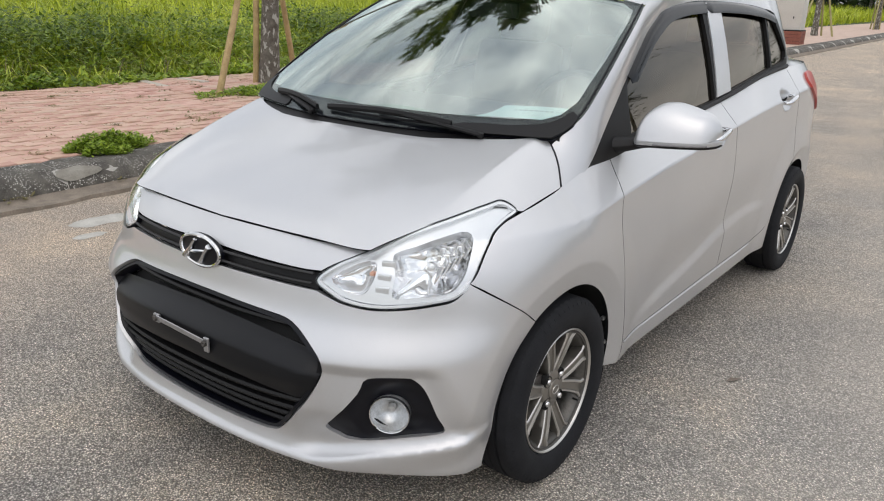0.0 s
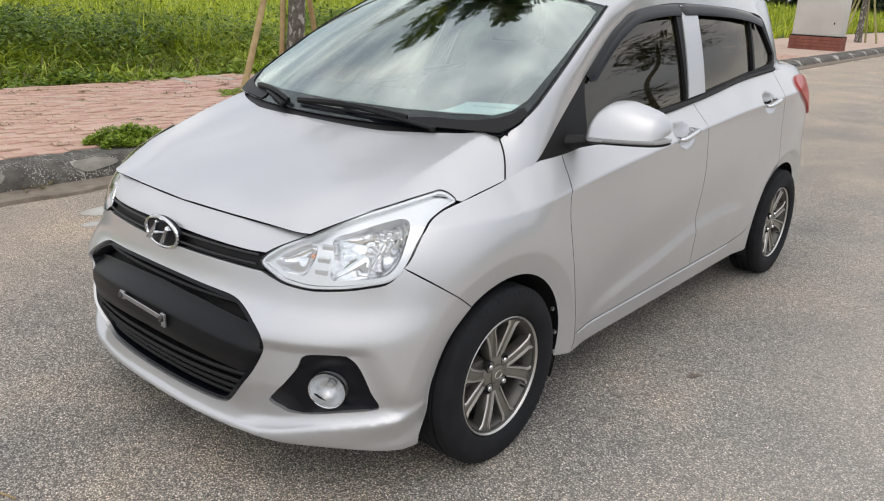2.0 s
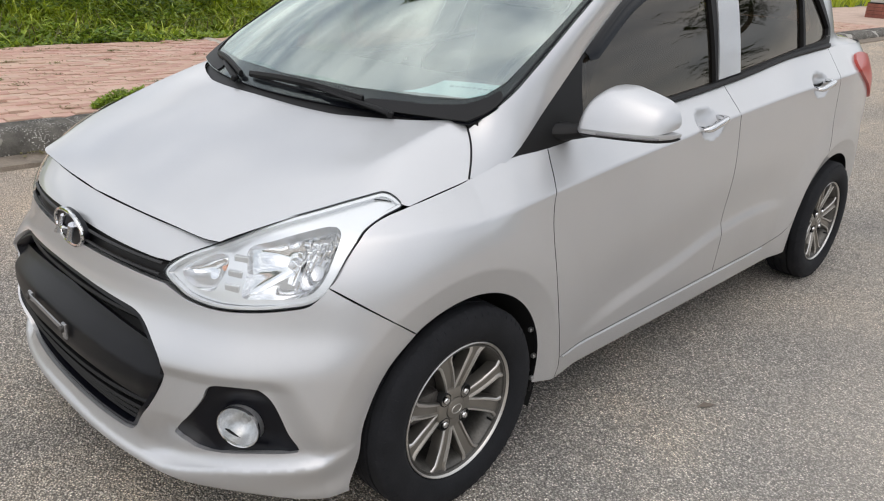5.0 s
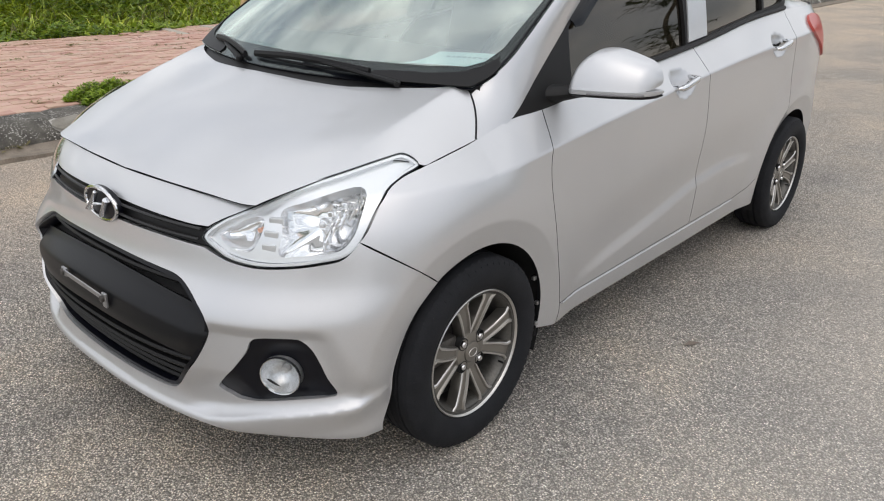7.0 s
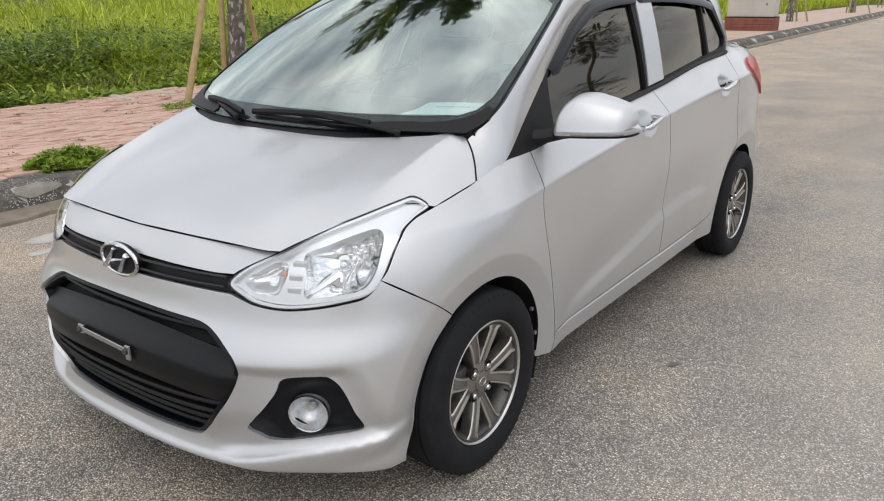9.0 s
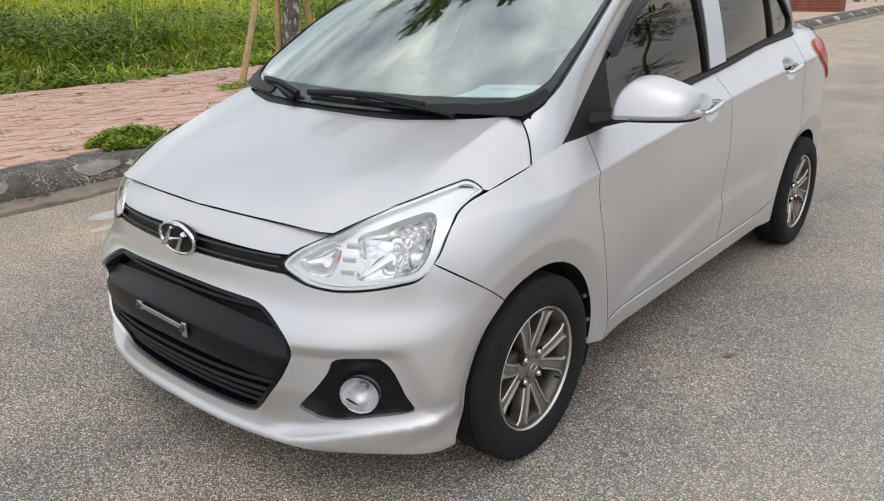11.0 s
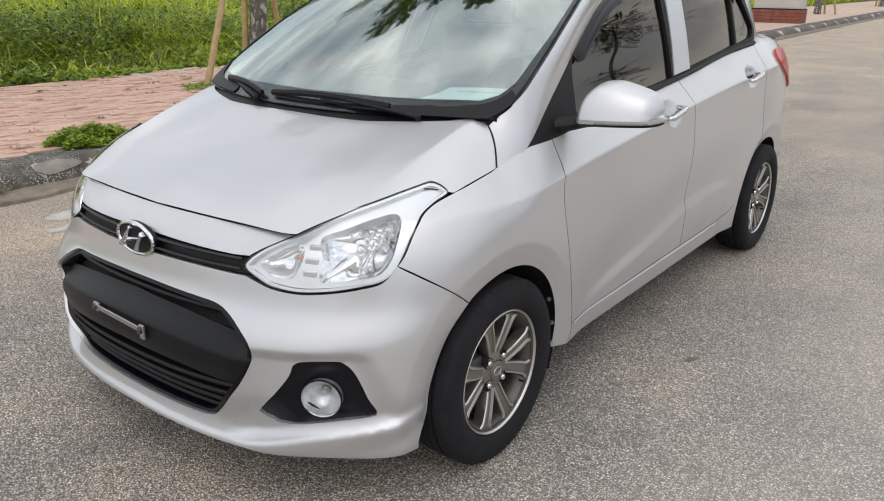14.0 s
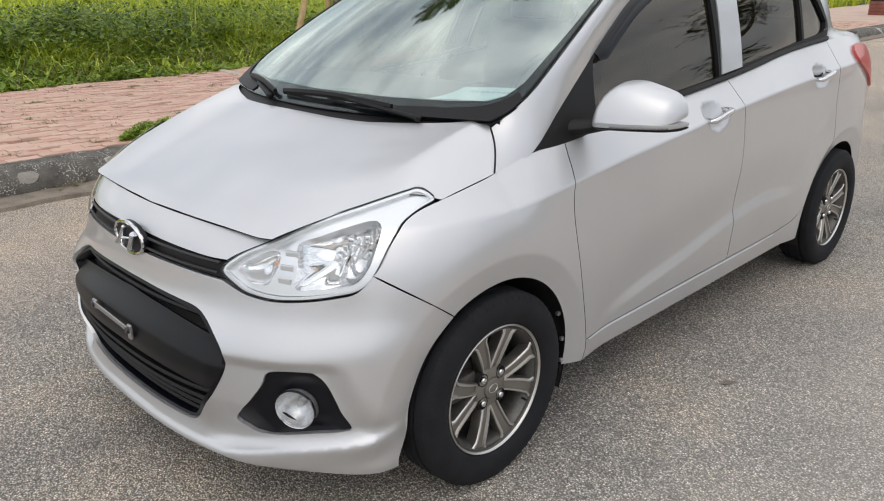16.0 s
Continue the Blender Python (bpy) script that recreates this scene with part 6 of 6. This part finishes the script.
# tufts: broad arching blades from one root
base, d = scatter(2300, -8, 22, 0.5, 11, 1.5)
base = np.repeat(base, 20, 0) + rng.normal(0, 1, (46000, 3)) * (0.06, 0.06, 0.0)
size = np.repeat(rng.uniform(0.4, 0.95, 2300) * np.clip(d / 1.6, 0.35, 1), 20)
v, f = blades(rng, base, size * rng.uniform(0.6, 1.1, 46000), rng.uniform(0.014, 0.032, 46000), rng.uniform(0.4, 1.5, 46000), 0.75)
stuff("grass_tufts", v, f, TUFT, "arching pale green grass tufts", "grass")
# tall grass behind
base, d = scatter(60000, -9, 26, 1.4, 17.0, 1.4)
lump = np.array([noise1(p[0] * 0.8, p[1] * 0.8, 5.0) + 0.5 * noise1(p[0] * 2.5, p[1] * 2.5, 2.0) for p in base])
hi = np.clip(0.35 + 0.16 * d, 0.3, 0.95) * rng.uniform(0.5, 1.15, len(base)) * np.clip(0.9 + 0.8 * lump, 0.3, 1.5)
v, f = blades(rng, base, hi, rng.uniform(0.012, 0.034, len(base)), rng.uniform(0.25, 1.25, len(base)), 0.7)
stuff("tall_grass", v, f, GRASS, "tall bright green grass behind the pavement", "grass")
base, d = scatter(1500, -2, 17, 0.1, 3.5)
v, f = blades(rng, base, rng.uniform(0.3, 0.7, len(base)), rng.uniform(0.008, 0.014, len(base)), rng.uniform(0.5, 1.3, len(base)), 0.8)
stuff("dry_stalks", v, f, DRY, "pale dry stalks among the weeds", "grass")
# field far beyond, up to the trees on the horizon
base, d = scatter(26000, 14, 110, 0.2, 60, 1.8)
v, f = blades(rng, base, rng.uniform(0.3, 0.75, len(base)) * (0.7 + 0.012 * base[:, 1]), rng.uniform(0.03, 0.09, len(base)), rng.uniform(0.2, 0.9, len(base)))
stuff("field_grass", v, f, GRASS, "wide field of green grass", "grass")


def weed_patch(n, cx, cy, rx, ry, h, z, size=(0.03, 0.065)):
    r, t = np.sqrt(rng.random(n)), rng.uniform(0, 2 * np.pi, n)
    lob = 1 + 0.25 * np.sin(3 * t + cx) + 0.15 * np.sin(7 * t + cy)
    x, y = cx + rx * r * lob * np.cos(t), cy + ry * r * lob * np.sin(t)
    top = h * (1 - 0.75 * r ** 2) * (0.75 + 0.5 * np.array([noise1(a * 7, b * 7) for a, b in zip(x, y)]))
    at = np.stack([x, y, z + np.clip(top, 0.01, 1) * rng.random(n) ** 0.5], 1)
    return leaves(rng, at, rng.uniform(*size, n), 0.5)


v, f = weed_patch(4600, -3.77, 1.26, 0.19, 0.31, 0.17, 0.150, (0.02, 0.046))
stuff("kerb_weeds", v, f, SPROUT, "leafy green weed clump on the kerb's edge", "weeds")
v, f = weed_patch(1200, -3.42, 1.62, 0.13, 0.20, 0.09, 0.10, (0.02, 0.046))
stuff("kerb_weeds", v, f, SPROUT, "small green weeds spilling over the kerb", "weeds")
v, f = weed_patch(2200, -5.75, 4.35, 0.35, 0.75, 0.10, 0.150)
stuff("pavement_weeds", v, f, SPROUT, "flat green weeds round a wooden stake", "weeds")
# tufts in the joints
vs, fs, at = [], [], 0
for i in range(260):
    cy = rng.uniform(-1, 12)
    cx = rng.uniform(pave_out(cy) + 0.1, pave_in(cy) - 0.1)
    v, f = weed_patch(int(rng.integers(8, 42)), cx, cy, rng.uniform(0.02, 0.05), rng.uniform(0.04, 0.16), rng.uniform(0.015, 0.04), 0.152, (0.012, 0.035))
    vs.append(v)
    fs.append(f + at)
    at += len(v)
stuff("joint_weeds", np.concatenate(vs), np.concatenate(fs), leafy("joint_weeds", (0.09, 0.095, 0.025), (0.19, 0.19, 0.06), (0.32, 0.30, 0.12)), "tiny weeds in the joints of the pavers", "weeds")
# specks of green and dead leaves in the gutter
vs, fs, at = [], [], 0
for i in range(26):
    cy = rng.uniform(-1, 6)
    v, f = weed_patch(int(rng.integers(6, 26)), kerb_x(cy) - 0.22, cy, 0.03, 0.07, 0.03, 0.028, (0.015, 0.04))
    vs.append(v)
    fs.append(f + at)
    at += len(v)
stuff("gutter_weeds", np.concatenate(vs), np.concatenate(fs), DRY, "dry weeds in the gutter", "weeds")


def tree(height=5.6, seed=3, first=0.82, step_up=0.12, lean=0.0, per=9):
    """A staked young street tree: trunk, tiers of limbs, crown of small leaves."""
    r = np.random.default_rng(seed)
    t = empty("tree", (0, 0, 0), "young street tree with mottled grey trunk held by stakes", "tree", "street trees")
    def axis(z):
        return 0.04 * z * (lean > 0) + lean * max(0, (z - 2.6) / 6) ** 1.4, 0.03 * z * (lean > 0) + 0.02 * math.sin(z * 0.4)
    pts = [(*axis(z), z) for z in np.linspace(0, height * (first + 5 * step_up), 14)]
    tube("trunk", pts, list(np.interp(np.linspace(0, 1, 14), [0, 0.03, 0.65, 1], [0.145, 0.115, 0.085, 0.03])), BARK, t, 16)
    tips = []
    for tier in range(5):
        z = height * (first + step_up * tier)
        ox, oy = axis(z)
        for i in range(5):
            a = 2 * math.pi * i / 5 + 0.7 * tier + r.normal(0, 0.15)
            long = (3.3 - 0.5 * tier) * r.uniform(0.8, 1.15)
            limb = []
            for k in np.linspace(0, 1, 7):
                limb.append((ox + long * k * math.cos(a), oy + long * k * math.sin(a), z + 0.55 * k - 0.55 * k * k + 0.05 * math.sin(5 * k)))
            tube("limb", limb, list(np.linspace(0.035, 0.008, 7)), BARK, t, 7)
            tips += [(np.array(q), a) for q in limb[2:]]
    at, aim = [], []
    for q, a in tips:
        for _ in range(per):
            b = a + r.normal(0, 0.8)
            at.append(q + r.normal(0, 1, 3) * (0.10, 0.10, 0.06))
            aim.append((math.cos(b), math.sin(b), r.normal(0.05, 0.25)))
    v, f = fronds(r, np.array(at), np.array(aim), r.uniform(0.38, 0.62, len(at)))
    crown = stuff("crown", v, f, CROWN, "", "", t)
    del crown["kind"]
    return t


def staked(t, spots, mat, top):
    for i, (bx, by) in enumerate(spots):
        head = np.array((0.10 * np.sign(bx) if abs(bx) > 0.2 else 0.0, 0.10 * np.sign(by), top))
        foot = np.array((bx, by, -0.05))
        s = tube("stake", [foot + (head - foot) * k + np.array((0.012 * math.sin(3 * k + i), 0.01 * math.sin(4 * k), 0)) for k in np.linspace(0, 1.06, 8)], [0.040, 0.039, 0.038, 0.037, 0.036, 0.035, 0.034, 0.033], mat, t, 10)


near_tree = tree(6.8, 3, 1.0, 0.07, 2.1, 16)
near_tree.matrix_basis = pose(-6.42, 5.08, 0.15)
staked(near_tree, [(0.61, -1.29), (-0.14, -0.12), (-0.55, 0.95)], STAKE, 2.5)
far_tree = tree(6.0, 8, 0.85, 0.10, 0.0, 4)
far_tree.matrix_basis = pose(-5.9, 32.8, 0.15, 0, 0, 40)
staked(far_tree, [(-0.9, -0.5), (-0.6, 0.5), (0.35, 0.1), (0.5, -0.5)], BAMBOO, 2.4)
for x, y, a in ((-6.2, 18.95, 80), (-5.9, 46.6, 130), (-6.0, 60.5, 200), (7.7, 33.4, 250), (7.6, 51.0, 110)):
    copy_thing(far_tree, pose(x, y, 0.15, 0, 0, a))

# slender bent tree across the road, which the side windows mirror
bent = empty("tree", (17.4, 33.6, 0.0), "slender bent young tree with feathery leaves across the road", "tree", "street trees")
stem = spline([(0, 0, -0.15), (0.05, 0, 2.2), (0.0, 0, 3.6), (-0.22, 0, 4.4), (-0.75, 0, 5.1), (-1.05, 0.1, 5.9)], 0.2)
tube("trunk", stem, list(np.linspace(0.10, 0.04, len(stem))), BARK, bent, 10)
r2 = np.random.default_rng(21)
at, aim = [], []
for c, spread, n in (((0.0, 0, 3.75), 0.24, 80), ((0.05, 0, 3.1), 0.20, 50), ((-1.05, 0.1, 6.0), 0.42, 220), ((-0.85, 0, 5.5), 0.30, 60)):
    for _ in range(n):
        b = r2.uniform(0, 2 * math.pi)
        at.append(np.array(c) + r2.normal(0, spread, 3))
        aim.append((math.cos(b), math.sin(b), r2.normal(0.1, 0.35)))
v, f = fronds(r2, np.array(at), np.array(aim), r2.uniform(0.32, 0.60, len(at)))
crown = stuff("crown", v, f, CROWN, "", "", bent)
del crown["kind"]
bent.matrix_basis = pose(17.4, 33.6, 0.0) @ Matrix.Scale(1.95, 4)

# row of trees on the horizon, and a low one the side glass mirrors
vs, fs, at = [], [], 0
tv, tf, ta = [], [], 0
for i in range(230):
    # from 130 on: unseen row across the road, added to darken flank and glass
    x, y = (rng.uniform(-95, 30), rng.uniform(92, 118)) if i < 130 else (rng.uniform(26, 40), rng.uniform(-45, 110))
    h = (rng.uniform(6, 10) if i < 130 else rng.uniform(3.0, 4.6)) + float(bank(x, y))
    n = 420
    c = np.stack([x + rng.normal(0, 2.1, n), y + rng.normal(0, 1.7, n), np.maximum(h * 0.55 + rng.normal(0, 0.24 * h, n), float(bank(x, y)) + 0.3)], 1)
    v, f = leaves(rng, c, rng.uniform(0.6, 1.3, n), 0.3)
    vs.append(v)
    fs.append(f + at)
    at += len(v)
    r0 = 0.16
    ring = [(x + r0 * math.cos(q), y + r0 * math.sin(q)) for q in np.linspace(0, 2 * math.pi, 6, endpoint=False)]
    tv += [(a, b, 0) for a, b in ring] + [(a, b, h * 0.7) for a, b in ring]
    tf += [(ta + k, ta + (k + 1) % 6, ta + 6 + (k + 1) % 6, ta + 6 + k) for k in range(6)]
    ta += 12
stuff("far_tree_crowns", np.concatenate(vs), np.concatenate(fs), CROWN, "distant trees beyond the field and an added row across the road", "trees")
stuff("far_tree_trunks", tv, tf, BARK, "pale trunks of the distant trees", "trees")

# ---------------------------------------------------------------- cabinet on a brick plinth
WALL = worn("off_white_plaster", (0.60, 0.585, 0.54), (0.74, 0.72, 0.68), 1.6, 0.8, 40, 0.2, 0.003)
BRICK = worn("red_plinth_tile", (0.20, 0.065, 0.045), (0.34, 0.12, 0.085), 5, 0.6, 50, 0.3, 0.003)
cabinet = empty("utility_cabinet", (-5.15, 24.55, 0.15), "off-white utility cabinet on a red tiled plinth", "cabinet")
part("body", block((1.42, 0.55, 2.2), (0, 0, 1.53), 0.02, 2), WALL, cabinet, "", True)
part("plinth_core", block((1.48, 0.62, 0.40), (0, 0, 0.20), 0.005, 1), DARK, cabinet)
for k in range(4):
    for x in np.arange(-0.66, 0.70, 0.22):
        part("plinth_tile", block((0.215, 0.02, 0.092), (x + 0.01, -0.315, 0.055 + 0.099 * k), 0.004, 1), BRICK, cabinet)
    for y in (-0.15, 0.15):
        part("plinth_tile", block((0.02, 0.29, 0.092), (0.745, y, 0.055 + 0.099 * k), 0.004, 1), BRICK, cabinet)
part("plinth_cap", block((1.50, 0.64, 0.03), (0, 0, 0.415), 0.006, 1), BLACK, cabinet)
part("lock", block((0.03, 0.02, 0.07), (0.47, -0.28, 0.80), 0.004, 1), BLACK, cabinet)

# leaves, a twig and stones on the road
twig = tagged(tube("twig", [(-0.16, -1.14, 0.004), (-0.10, -1.12, 0.008), (-0.02, -1.09, 0.004)], 0.003, STAKE, None, 6), "thin brown twig on the asphalt", "twig")
for x, y, a in ((1.60, 5.35, 20), (1.043, 0.951, 60), (2.2, 0.4, 100)):
    o = bmesh.new()
    vsx = [o.verts.new(q) for q in ((-0.035, 0, 0.004), (0, -0.012, 0.006), (0.04, 0, 0.004), (0, 0.013, 0.009))]
    o.faces.new(vsx)
    lf = tagged(part("fallen_leaf", o, LEAF, None), "small dry leaf lying on the asphalt", "leaf", "fallen leaves")
    lf.matrix_basis = pose(x, y, 0.0, 0, 0, a)
